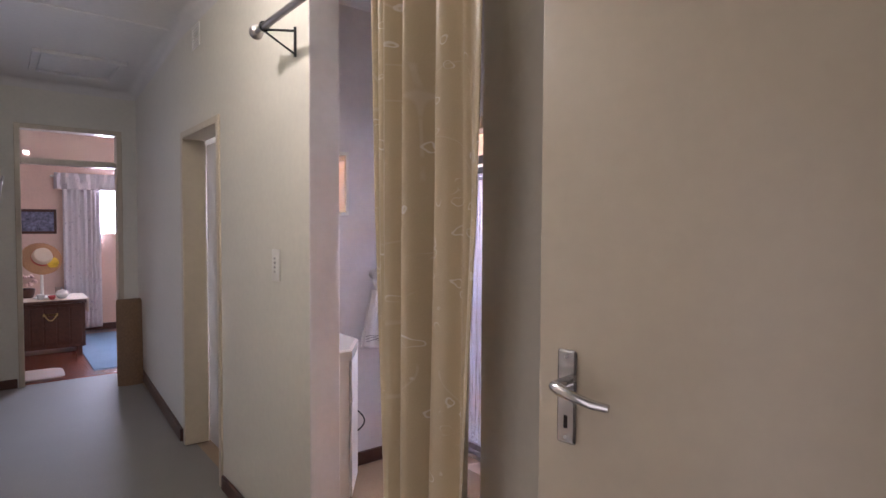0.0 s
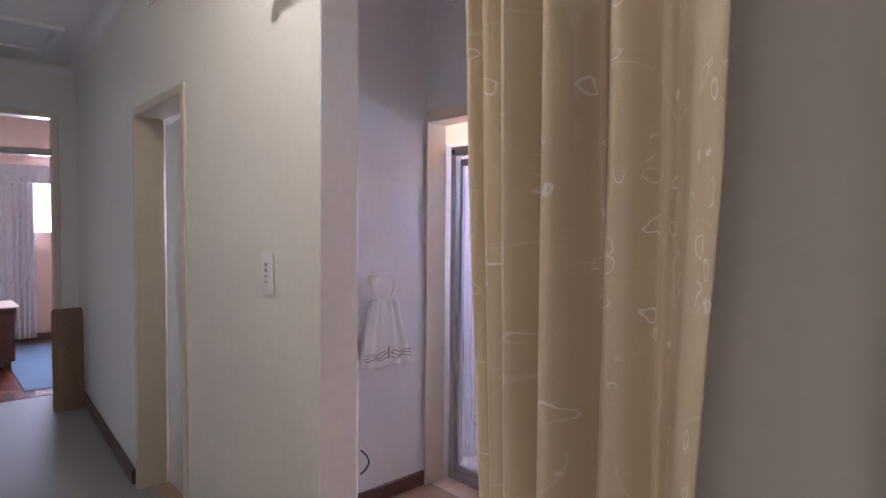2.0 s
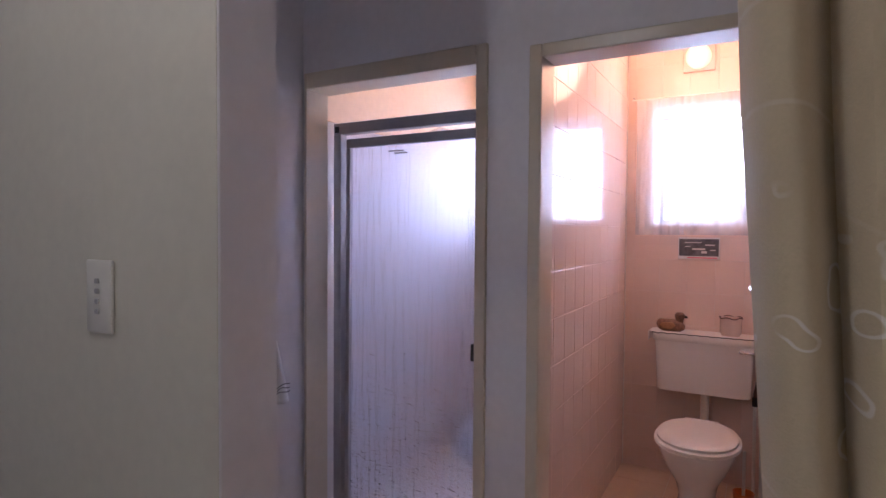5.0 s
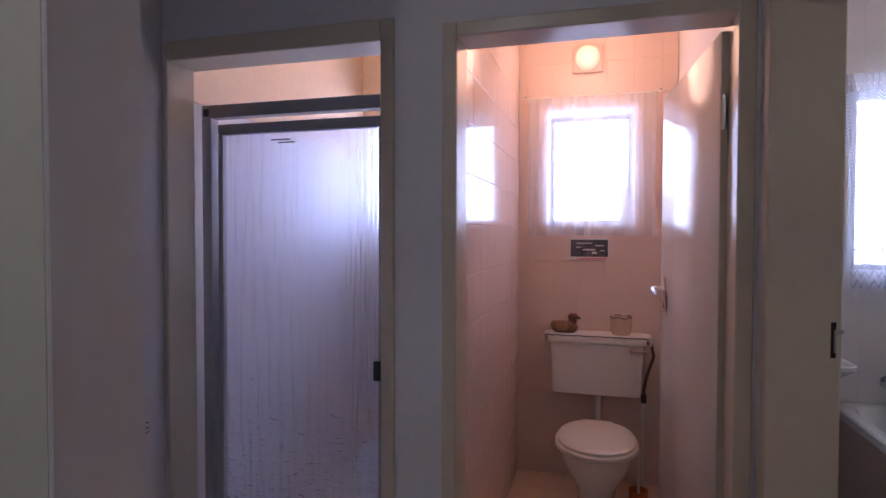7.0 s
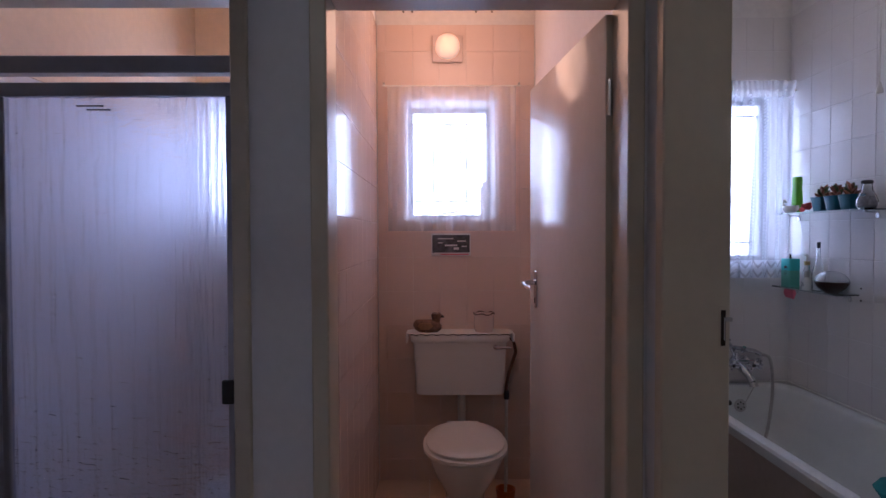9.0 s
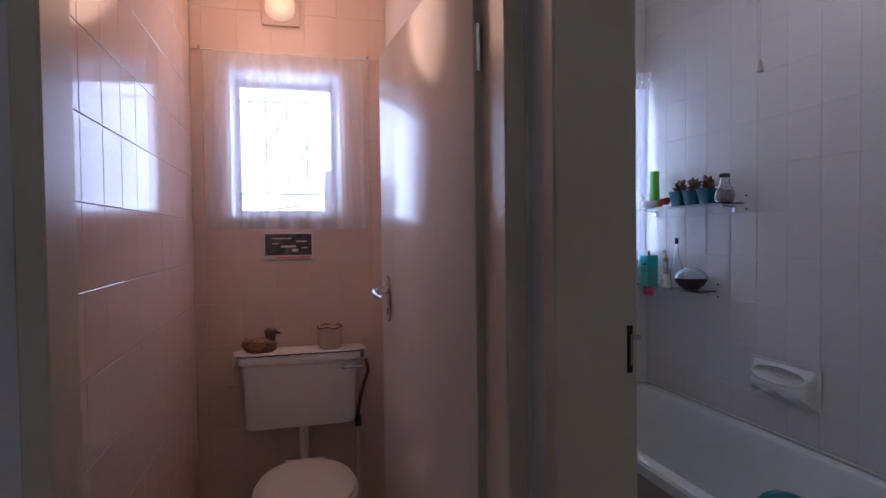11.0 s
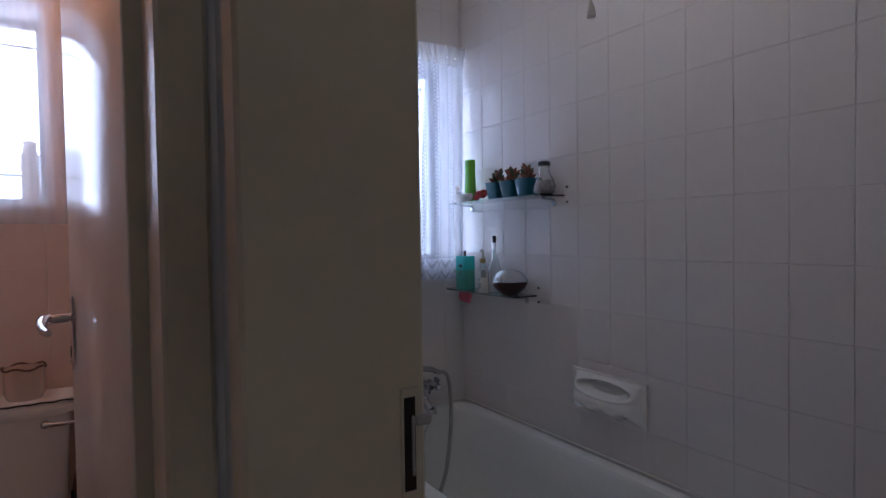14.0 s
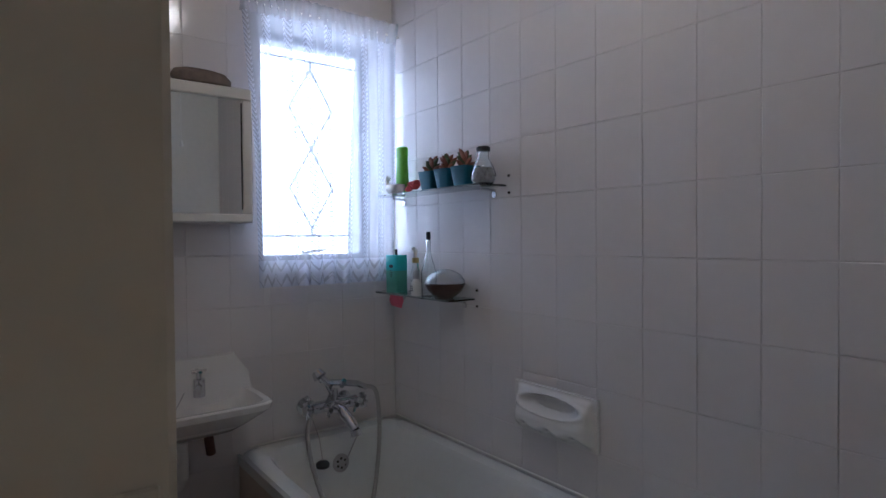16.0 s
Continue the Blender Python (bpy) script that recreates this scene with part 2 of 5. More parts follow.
def drape(name, colour, motif, rough=0.45, scale=6.5, amount=0.5):
    """Satin with paler looped stitching scattered over it."""
    m = material(name, colour, rough, vary=0.05, grain=250, bump=0.03, bump_scale=350, sheen=0.25)
    n, l = m.node_tree.nodes, m.node_tree.links
    b = n["Principled BSDF"]
    base = b.inputs["Base Color"].links[0].from_socket
    uv = n.new("ShaderNodeTexCoord").outputs["UV"]
    wob = n.new("ShaderNodeTexNoise")
    wob.inputs["Scale"].default_value = 20
    l.new(uv, wob.inputs["Vector"])
    sh = n.new("ShaderNodeVectorMath")
    sh.operation = "MULTIPLY_ADD"
    l.new(wob.outputs["Color"], sh.inputs[0])
    sh.inputs[1].default_value = (0.05, 0.05, 0)
    l.new(uv, sh.inputs[2])
    v = n.new("ShaderNodeTexVoronoi")
    v.inputs["Scale"].default_value = scale
    l.new(sh.outputs[0], v.inputs["Vector"])
    sub = n.new("ShaderNodeMath")
    sub.operation = "SUBTRACT"
    l.new(v.outputs["Distance"], sub.inputs[0])
    sub.inputs[1].default_value = 0.24
    ab = n.new("ShaderNodeMath")
    ab.operation = "ABSOLUTE"
    l.new(sub.outputs[0], ab.inputs[0])
    ring = n.new("ShaderNodeMapRange")
    ring.inputs["From Min"].default_value, ring.inputs["From Max"].default_value = 0.014, 0.032
    ring.inputs["To Min"].default_value, ring.inputs["To Max"].default_value = 1, 0
    l.new(ab.outputs[0], ring.inputs["Value"])
    gap = n.new("ShaderNodeTexNoise")
    gap.inputs["Scale"].default_value = 14
    l.new(uv, gap.inputs["Vector"])
    cut = n.new("ShaderNodeMapRange")
    cut.inputs["From Min"].default_value, cut.inputs["From Max"].default_value = 0.42, 0.52
    l.new(gap.outputs["Fac"], cut.inputs["Value"])
    fac = n.new("ShaderNodeMath")
    fac.operation = "MULTIPLY"
    l.new(ring.outputs[0], fac.inputs[0]), l.new(cut.outputs[0], fac.inputs[1])
    vine = n.new("ShaderNodeTexNoise")
    vine.inputs["Scale"].default_value, vine.inputs["Detail"].default_value = 5.5, 0
    l.new(uv, vine.inputs["Vector"])
    off = n.new("ShaderNodeMath")
    off.operation = "SUBTRACT"
    l.new(vine.outputs["Fac"], off.inputs[0])
    off.inputs[1].default_value = 0.5
    ab2 = n.new("ShaderNodeMath")
    ab2.operation = "ABSOLUTE"
    l.new(off.outputs[0], ab2.inputs[0])
    line = n.new("ShaderNodeMapRange")
    line.inputs["From Min"].default_value, line.inputs["From Max"].default_value = 0.003, 0.008
    line.inputs["To Min"].default_value, line.inputs["To Max"].default_value = 0.3, 0
    l.new(ab2.outputs[0], line.inputs["Value"])
    lm = n.new("ShaderNodeMath")
    lm.operation = "MULTIPLY"
    l.new(line.outputs[0], lm.inputs[0]), l.new(cut.outputs[0], lm.inputs[1])
    line = lm
    both = n.new("ShaderNodeMath")
    both.operation = "MAXIMUM"
    l.new(fac.outputs[0], both.inputs[0]), l.new(line.outputs[0], both.inputs[1])
    fac = both
    fa = n.new("ShaderNodeMath")
    fa.operation = "MULTIPLY"
    l.new(fac.outputs[0], fa.inputs[0])
    fa.inputs[1].default_value = amount
    mix = n.new("ShaderNodeMix")
    mix.data_type = "RGBA"
    l.new(fa.outputs[0], mix.inputs[0]), l.new(base, mix.inputs[6])
    mix.inputs[7].default_value = (*motif, 1)
    l.new(mix.outputs[2], b.inputs["Base Color"])
    return m


M["satin"] = drape("beige_satin", (0.60, 0.495, 0.32), (0.88, 0.85, 0.82), scale=19.0, amount=0.7, rough=0.32)
M["sprigged"] = drape("sprigged_white_cotton", (0.68, 0.64, 0.66), (0.25, 0.2, 0.3), 0.9, 11, 0.6)
M["voile"] = sheer("white_voile", (0.88, 0.88, 0.90), 0.52)
M["lace"] = sheer("white_lace", (0.66, 0.68, 0.74), 0.40, True)
M["obscure"] = glass("obscured_glass", (0.78, 0.83, 1.0), 0.2, 1.5, True)
M["clear"] = glass("clear_glass", (0.96, 0.98, 0.98))
M["shelf"] = glass("green_edged_glass", (0.86, 0.97, 0.95))
M["globe"] = glow("lit_opal_glass", (1.0, 0.72, 0.46), 0.7)
M["sky"] = glow("bright_sky", (0.93, 0.96, 1.0), 2.6)


# ---- mesh helpers ----
def put_mesh(name, bm, mat, parent=None, smooth=False, label="", category="", group="", kind=""):
    me = bpy.data.meshes.new(name)
    bmesh.ops.recalc_face_normals(bm, faces=bm.faces)
    bm.to_mesh(me)
    bm.free()
    me.materials.append(M[mat])
    if smooth:
        for p in me.polygons:
            p.use_smooth = True
        me.set_sharp_from_angle(angle=radians(38))
    ob = new(name, me)
    if parent:
        ob.parent = parent
    return tagged(ob, label, category, group, kind)


def thing(name, label, category, at=(0, 0, 0), group="", rz=0):
    ob = new(name)
    ob.empty_display_size = 0.05
    ob.matrix_world = pose(*at, 0, 0, rz)
    return tagged(ob, label, category, group)


def add_box(bm, a, b, bevel=0.0, seg=1):
    r = bmesh.ops.create_cube(bm, size=1)["verts"]
    for v in r:
        v.co = [a[i] if v.co[i] < 0 else b[i] for i in range(3)]
    if bevel:
        es = {e for v in r for e in v.link_edges}
        bmesh.ops.bevel(bm, geom=list(es), offset=bevel, segments=seg, profile=0.5, affect="EDGES")


def box(name, a, b, mat, parent=None, bevel=0.0, seg=1, **tags):
    bm = bmesh.new()
    add_box(bm, a, b, bevel, seg)
    return put_mesh(name, bm, mat, parent, bevel > 0 and seg > 1, **tags)


def boxes(name, items, mat, parent=None, bevel=0.0, **tags):
    bm = bmesh.new()
    for a, b in items:
        add_box(bm, a, b, bevel)
    return put_mesh(name, bm, mat, parent, **tags)


def add_loft(bm, loops, close=True, caps=(True, True)):
    rings = [[bm.verts.new(p) for p in loop] for loop in loops]
    for p, q in zip(rings, rings[1:]):
        k = len(p)
        for i in range(k if close else k - 1):
            bm.faces.new((p[i], p[(i + 1) % k], q[(i + 1) % k], q[i]))
    if caps[0]:
        bm.faces.new(rings[0])
    if caps[1]:
        bm.faces.new(rings[-1])


def loft(name, loops, mat, parent=None, smooth=True, caps=(True, True), **tags):
    bm = bmesh.new()
    add_loft(bm, loops, True, caps)
    return put_mesh(name, bm, mat, parent, smooth, **tags)


def ring(cx, cy, z, rx, ry, k=24, power=2.0):
    out = []
    for i in range(k):
        a = 2 * math.pi * i / k
        c, s = math.cos(a), math.sin(a)
        out.append((cx + rx * math.copysign(abs(c) ** (2 / power), c), cy + ry * math.copysign(abs(s) ** (2 / power), s), z))
    return out


def lathe(name, cx, cy, profile, mat, parent=None, k=20, caps=(True, True), **tags):
    """Profile: (radius, height) pairs from below."""
    return loft(name, [ring(cx, cy, z, r, r, k) for r, z in profile], mat, parent, True, caps, **tags)


def add_tube(bm, points, radius, k=8):
    pts = [Vector(p) for p in points]
    loops, side = [], None
    for i, p in enumerate(pts):
        way = (pts[min(i + 1, len(pts) - 1)] - pts[max(i - 1, 0)]).normalized()
        if side is None:
            side = way.orthogonal().normalized()
        side = (side - way * side.dot(way)).normalized()
        up = way.cross(side)
        r = radius[i] if isinstance(radius, (list, tuple)) else radius
        loops.append([p + r * (math.cos(2 * math.pi * j / k) * side + math.sin(2 * math.pi * j / k) * up) for j in range(k)])
    add_loft(bm, loops)


def tube(name, points, radius, mat, parent=None, k=8, **tags):
    bm = bmesh.new()
    add_tube(bm, points, radius, k)
    return put_mesh(name, bm, mat, parent, True, **tags)


def arc(p, q, sag, k=12):
    """A hanging or bowed line from p to q; sag is the offset of its middle."""
    p, q, s = Vector(p), Vector(q), Vector(sag)
    return [p.lerp(q, i / k) + s * (4 * (i / k) * (1 - i / k)) for i in range(k + 1)]


def wall(name, axis, lo, hi, u, z, holes=(), mat="paint"):
    """A wall with square openings. axis: its normal; lo, hi: its two faces; u, z: its extent; holes: (u0, u1, z0, z1)."""
    us = sorted({u[0], u[1], *(h for o in holes for h in o[:2])})
    zs = sorted({z[0], z[1], *(h for o in holes for h in o[2:])})

    def solid(i, j):
        if not (0 <= i < len(us) - 1 and 0 <= j < len(zs) - 1):
            return False
        cu, cz = (us[i] + us[i + 1]) / 2, (zs[j] + zs[j + 1]) / 2
        return not any(o[0] < cu < o[1] and o[2] < cz < o[3] for o in holes)
    bm = bmesh.new()

    def quad(*pts):
        bm.faces.new([bm.verts.new((d, a, b) if axis == "x" else (a, d, b)) for d, a, b in pts])
    for i in range(len(us) - 1):
        for j in range(len(zs) - 1):
            if not solid(i, j):
                continue
            a, b, c, d = us[i], us[i + 1], zs[j], zs[j + 1]
            quad((lo, a, c), (lo, b, c), (lo, b, d), (lo, a, d))
            quad((hi, a, c), (hi, b, c), (hi, b, d), (hi, a, d))
            if not solid(i - 1, j):
                quad((lo, a, c), (hi, a, c), (hi, a, d), (lo, a, d))
            if not solid(i + 1, j):
                quad((lo, b, c), (hi, b, c), (hi, b, d), (lo, b, d))
            if not solid(i, j - 1):
                quad((lo, a, c), (hi, a, c), (hi, b, c), (lo, b, c))
            if not solid(i, j + 1):
                quad((lo, a, d), (hi, a, d), (hi, b, d), (lo, b, d))
    bmesh.ops.remove_doubles(bm, verts=bm.verts, dist=1e-5)
    return put_mesh(name, bm, mat, kind="structure")


def door_frame(name, axis, lo, hi, u, head, face=0.045, proud=0.012, mat="frame"):
    """A pressed-steel frame lining an opening, with a face on both sides of the wall and a stop down its middle."""
    parts = []

    def add(d0, d1, a, b, c, d):
        parts.append(((d0, a, c), (d1, b, d)) if axis == "x" else ((a, d0, c), (b, d1, d)))
    d0, d1 = lo - proud, hi + proud
    add(d0, d1, u[0] - face, u[0], 0, head + face)
    add(d0, d1, u[1], u[1] + face, 0, head + face)
    add(d0 + 0.001, d1 - 0.001, u[0], u[1], head, head + face)
    return boxes(name, parts, mat, bevel=0.004, kind="structure")


# ---- structure ----
TOP = 2.80
F = 0.045
wall("wall_hall_east", "x", 1.035, 1.165, (-1.2, 5.0), (0, TOP), ((2.0, 3.03, 0, 2.5), (4.215 - F, 5.0, 0, 2.06 + F)))
bm = bmesh.new()
add_loft(bm, [[(1.035, 5.0, z), (1.165, 5.0, z), (1.285, 7.33, z), (1.165, 7.33, z)] for z in (0, TOP)])
put_mesh("wall_hall_far", bm, "paint", kind="structure")
wall("wall_hall_end", "y", 7.33, 7.45, (-0.6, 3.0), (0, TOP), ((0.226 - F, 0.99 + F, 0, 2.36 + F),))
# The nearer opening is unseen, cut to let the added hall fill in.
wall("wall_hall_west", "x", -0.6, -0.45, (-1.2, 7.33), (0, TOP), ((0.88, 1.72, 0, 2.06), (5.3, 6.1, 0, 2.06)))
# Unseen closed box behind the west openings, keeps sky and sun out.
wall("wall_blocker_far", "x", -3.1, -3.0, (0.0, 7.0), (0, TOP))
wall("wall_blocker_south", "y", -0.1, 0.0, (-3.1, -0.6), (0, TOP))
wall("wall_blocker_north", "y", 7.0, 7.1, (-3.1, -0.6), (0, TOP))
box("floor_lounge", (-3.1, -0.1, -0.1), (-0.6, 7.1, -0.002), "floor", kind="structure")
box("ceiling_lounge", (-3.1, -0.1, TOP), (-0.6, 7.1, TOP + 0.1), "ceiling", kind="structure")
wall("wall_lounge", "y", -1.35, -1.2, (-0.6, 1.155), (0, TOP))
wall("wall_cross", "y", 0.68, 0.80, (-0.45, 1.035), (0, TOP), ((-0.30, 1.0, 0, 2.05),))
wall("wall_lobby_north", "y", 3.98, 4.10, (1.155, 4.02), (0, TOP), (), "lobby")
back = wall("wall_lobby_back", "x", 2.268, 2.383, (2.055, 3.98), (0, TOP), ((3.14 - F, 3.965, 0, 2.055 + F), (2.11 - F, 2.89 + F, 0, 2.045 + F)), "lobby")
wc_left = wall("wall_shower_wc", "y", 2.955, 3.06, (2.383, 4.02), (0, TOP), (), "grout")
part_wall = wall("wall_wc_bath", "y", 1.902, 2.055, (1.165, 4.02), (0, TOP), ((1.36 - F, 2.134 + F, 0, 2.05 + F),), "lobby")
bath_south = wall("wall_bath_south", "y", 0.45, 0.595, (1.155, 4.02), (0, TOP), (), "grout")
# The side room's window is unseen, opened for that room's added lamp.
WINDOWS = {"bath": (0.612, 1.185, 1.25, 2.22), "wc": (2.285, 2.785, 1.505, 2.175), "shower": (3.42, 3.92, 1.505, 2.175), "side": (5.0, 6.2, 1.0, 2.1)}
outer = wall("wall_outside", "x", 4.025, 4.29, (0.45, 7.45), (0, TOP), tuple(WINDOWS.values()), "grout")
wall("wall_bedroom_back", "y", 10.3, 10.5, (-1.6, 3.2), (0, TOP), ((1.19, 2.3, 1.37, 2.0),), "pink")
wall("wall_bedroom_west", "x", -1.6, -1.45, (7.45, 10.3), (0, TOP), (), "pink")
wall("wall_bedroom_east", "x", 3.0, 3.2, (7.33, 10.3), (0, TOP), (), "pink")
box("wall_shower_lining", (2.40, 3.972, 1.95), (4.016, 3.979, TOP), "peach", kind="structure")
box("wall_shower_head", (4.016, 3.062, 2.19), (4.024, 3.972, TOP), "peach", kind="structure")
box("floor", (-0.6, -1.35, -0.1), (1.095, 7.39, 0), "floor", kind="structure")
box("floor_lobby", (1.095, 0.45, -0.1), (2.32, 4.04, 0), "lobby_floor", kind="structure")
wc_floor = box("floor_wc", (2.32, 2.0, -0.1), (4.2, 4.04, -0.006), "grout", kind="structure")
box("floor_bath", (2.32, 0.45, -0.1), (4.2, 2.0, 0), "lobby_floor", kind="structure")
box("floor_side_room", (1.095, 4.04, -0.1), (4.2, 7.39, 0), "lobby_floor", kind="structure")
bed_floor = box("floor_bedroom", (-1.6, 7.39, -0.1), (3.2, 10.5, -0.004), "wood", kind="structure")
box("ground", (-60, -60, -0.4), (60, 60, -0.12), "stone", kind="structure")
box("backdrop_east", (9.0, -8, -0.1), (9.1, 16, 9), "sky", kind="structure", label="overexposed bright daylight outside the windows")
box("backdrop_north", (-6, 15.0, -0.1), (9, 15.1, 9), "sky", kind="structure", label="overexposed bright daylight outside the windows")

# ceilings, with cover strips and a trapdoor over the hall
bm = bmesh.new()
add_box(bm, (-0.6, -1.35, TOP), (1.285, 7.39, TOP + 0.1))
for y in (0.6, 2.1, 3.6, 5.1):
    add_box(bm, (-0.45, y - 0.02, TOP - 0.008), (1.03, y + 0.02, TOP + 0.001), 0.003)
for a, b in (((0.28, 6.14), (0.33, 6.84)), ((0.86, 6.14), (0.91, 6.84)), ((0.33, 6.14), (0.86, 6.18)), ((0.33, 6.80), (0.86, 6.84))):
    add_box(bm, (*a, TOP - 0.03), (*b, TOP + 0.001), 0.004)
add_box(bm, (0.34, 6.19, TOP - 0.012), (0.85, 6.79, TOP + 0.002), 0.003)
put_mesh("ceiling", bm, "ceiling", kind="structure")
box("ceiling_lobby", (1.155, 0.45, TOP), (2.268, 4.0, TOP + 0.1), "ceiling", kind="structure")
box("ceiling_wc", (2.268, 0.45, TOP - 0.001), (4.29, 4.04, TOP + 0.1), "peach", kind="structure")
box("ceiling_side_room", (1.285, 4.04, TOP), (4.29, 7.39, TOP + 0.1), "ceiling", kind="structure")
box("ceiling_bedroom", (-1.6, 7.39, TOP), (3.2, 10.5, TOP + 0.1), "ceiling", kind="structure")


def coving(name, a, b, inward, r=0.075):
    """A concave cornice from a to b under the ceiling; inward: unit vector into the room."""
    loops = []
    for p in (a, b):
        loop = [(p[0], p[1], TOP), (p[0], p[1], TOP - r)]
        for i in range(1, 7):
            t = i / 6 * math.pi / 2
            d, h = r * (1 - math.cos(t)), r * (1 - math.sin(t))
            loop.append((p[0] + inward[0] * d, p[1] + inward[1] * d, TOP - h - 0.001))
        loops.append(loop)
    return loft(name, loops, "ceiling", kind="structure")


coving("cornice_east", (1.034, 0.8), (1.034, 5.045), (-1, 0))
coving("cornice_far", (1.036, 5.045), (1.164, 7.33), (-1, 0.05))
coving("cornice_end", (-0.45, 7.329), (1.16, 7.329), (0, -1))


def skirting(name, axis, at, out, u, h=0.085, t=0.018):
    a, b = min(at, at + out * t), max(at, at + out * t)
    lo, hi = ((a, u[0], 0), (b, u[1], h)) if axis == "x" else ((u[0], a, 0), (u[1], b, h))
    return box(name, lo, hi, "skirting", bevel=0.005, kind="structure")


box("trim_opening", (1.0345, 3.023, 0), (1.1655, 3.0295, 2.499), "lobby", bevel=0.002, kind="structure")
skirting("baseboard_hall", "x", 1.034, -1, (3.03, 4.215 - F - 0.02))
skirting("baseboard_hall_near", "x", 1.034, -1, (0.8, 1.99))
bm = bmesh.new()
add_loft(bm, [[(1.016 + 0.0, 5.06, z), (1.036, 5.06, z), (1.162, 7.33, z), (1.142, 7.33, z)] for z in (0, 0.085)])
put_mesh("baseboard_far", bm, "skirting", kind="structure")
skirting("baseboard_lobby", "y", 3.979, -1, (1.16, 2.26))
skirting("baseboard_end_left", "y", 7.329, -1, (-0.45, 0.17))
skirting("baseboard_bedroom", "y", 10.299, -1, (-1.4, 3.0))

door_frame("frame_side_door", "x", 1.035, 1.165, (4.215, 4.955), 2.06)
door_frame("frame_wc_door", "x", 2.268, 2.383, (2.11, 2.89), 2.045)
boxes("frame_shower_opening", [((2.256, 3.14 - F, 0), (2.40, 3.14, 2.125)), ((2.256, 3.953, 0), (2.40, 3.968, 2.125)), ((2.257, 3.14, 2.055), (2.399, 3.953, 2.125))], "frame", bevel=0.004, kind="structure")
boxes("frame_bath_door", [((2.134, 1.9015, 0), (2.134 + F, 2.067, 2.05 + F)), ((1.36 - F, 1.9015, 0), (1.36, 2.067, 2.05 + F)), ((1.36, 1.903, 2.05), (2.134, 2.066, 2.05 + F))], "frame", bevel=0.004, kind="structure")
door_frame("frame_end_door", "y", 7.33, 7.45, (0.226, 0.99), 2.36)
box("frame_end_transom", (0.226, 7.335, 2.045), (0.99, 7.445, 2.10), "frame", bevel=0.004, kind="structure")
pane = box("window_end_transom", (0.23, 7.39, 2.10), (0.986, 7.394, 2.36), "clear", kind="structure")
pane.visible_shadow = False


# tiles
def tile_mesh(name, w, h, d, mat, edge=0.0018):
    bm = bmesh.new()
    w, h = w / 2, h / 2
    loops = [[(s * (w - o), t * (h - o), z) for s, t in ((-1, -1), (1, -1), (1, 1), (-1, 1))] for o, z in ((0, 0), (0, d - edge * 0.6), (edge, d))]
    add_loft(bm, loops, True, (False, True))
    bmesh.ops.recalc_face_normals(bm, faces=bm.faces)
    me = bpy.data.meshes.new(name)
    bm.to_mesh(me)
    bm.free()
    me.materials.append(M[mat])
    return me


WALL_TILE = tile_mesh("tile", 0.1514, 0.1929, 0.0018, "tile")
WC_TILE = tile_mesh("tile", 0.1515, 0.1930, 0.0025, "wc_tile")
FLOOR_TILE = tile_mesh("floor_tile", 0.297, 0.297, 0.006, "floor_tile")


def tile_wall(parent, axis, at, out, u, z, u_start, holes=(), pu=0.1525, pz=0.194, z_start=1.287, mesh=None):
    """Tiles over a stretch of wall, clear of its openings; cut tiles are scaled."""
    rng = random.Random(int(at * 1000) + len(holes))
    turn = {("x", -1): pose(0, 0, 0, 90, 0, -90), ("x", 1): pose(0, 0, 0, 90, 0, 90), ("y", 1): pose(0, 0, 0, 90, 0, 180), ("y", -1): pose(0, 0, 0, 90, 0, 0)}[axis, out]
    i0, j0 = math.floor((u[0] - u_start) / pu), math.floor((z[0] - z_start) / pz)
    for i in range(i0, i0 + 40):
        for j in range(j0, j0 + 20):
            a, b = max(u[0], u_start + i * pu), min(u[1], u_start + (i + 1) * pu)
            c, d = max(z[0], z_start + j * pz), min(z[1], z_start + (j + 1) * pz)
            if b - a < 0.02 or d - c < 0.02:
                continue
            for h in holes:
                if a < h[1] and b > h[0] and c < h[3] and d > h[2]:
                    if h[0] - a > b - h[1] and h[0] - a > 0:
                        b = min(b, h[0]) if c >= h[2] - 0.05 or d <= h[3] else b
                    keep = [(a, min(b, h[0]), c, d), (max(a, h[1]), b, c, d), (a, b, c, min(d, h[2])), (a, b, max(c, h[3]), d)]
                    a, b, c, d = max(keep, key=lambda k: max(0, k[1] - k[0]) * max(0, k[3] - k[2]))
            if b - a < 0.02 or d - c < 0.02:
                continue
            ob = new("tile", mesh or WALL_TILE)
            place = ((at, (a + b) / 2, (c + d) / 2) if axis == "x" else ((a + b) / 2, at, (c + d) / 2))
            tilt = pose(0, 0, 0, rng.uniform(-0.22, 0.22), rng.uniform(-0.22, 0.22), 0)
            ob.matrix_world = Matrix.Translation(place) @ turn @ tilt @ Matrix.Diagonal(((b - a) / pu, (d - c) / pz, 1, 1))
            ob.parent = parent


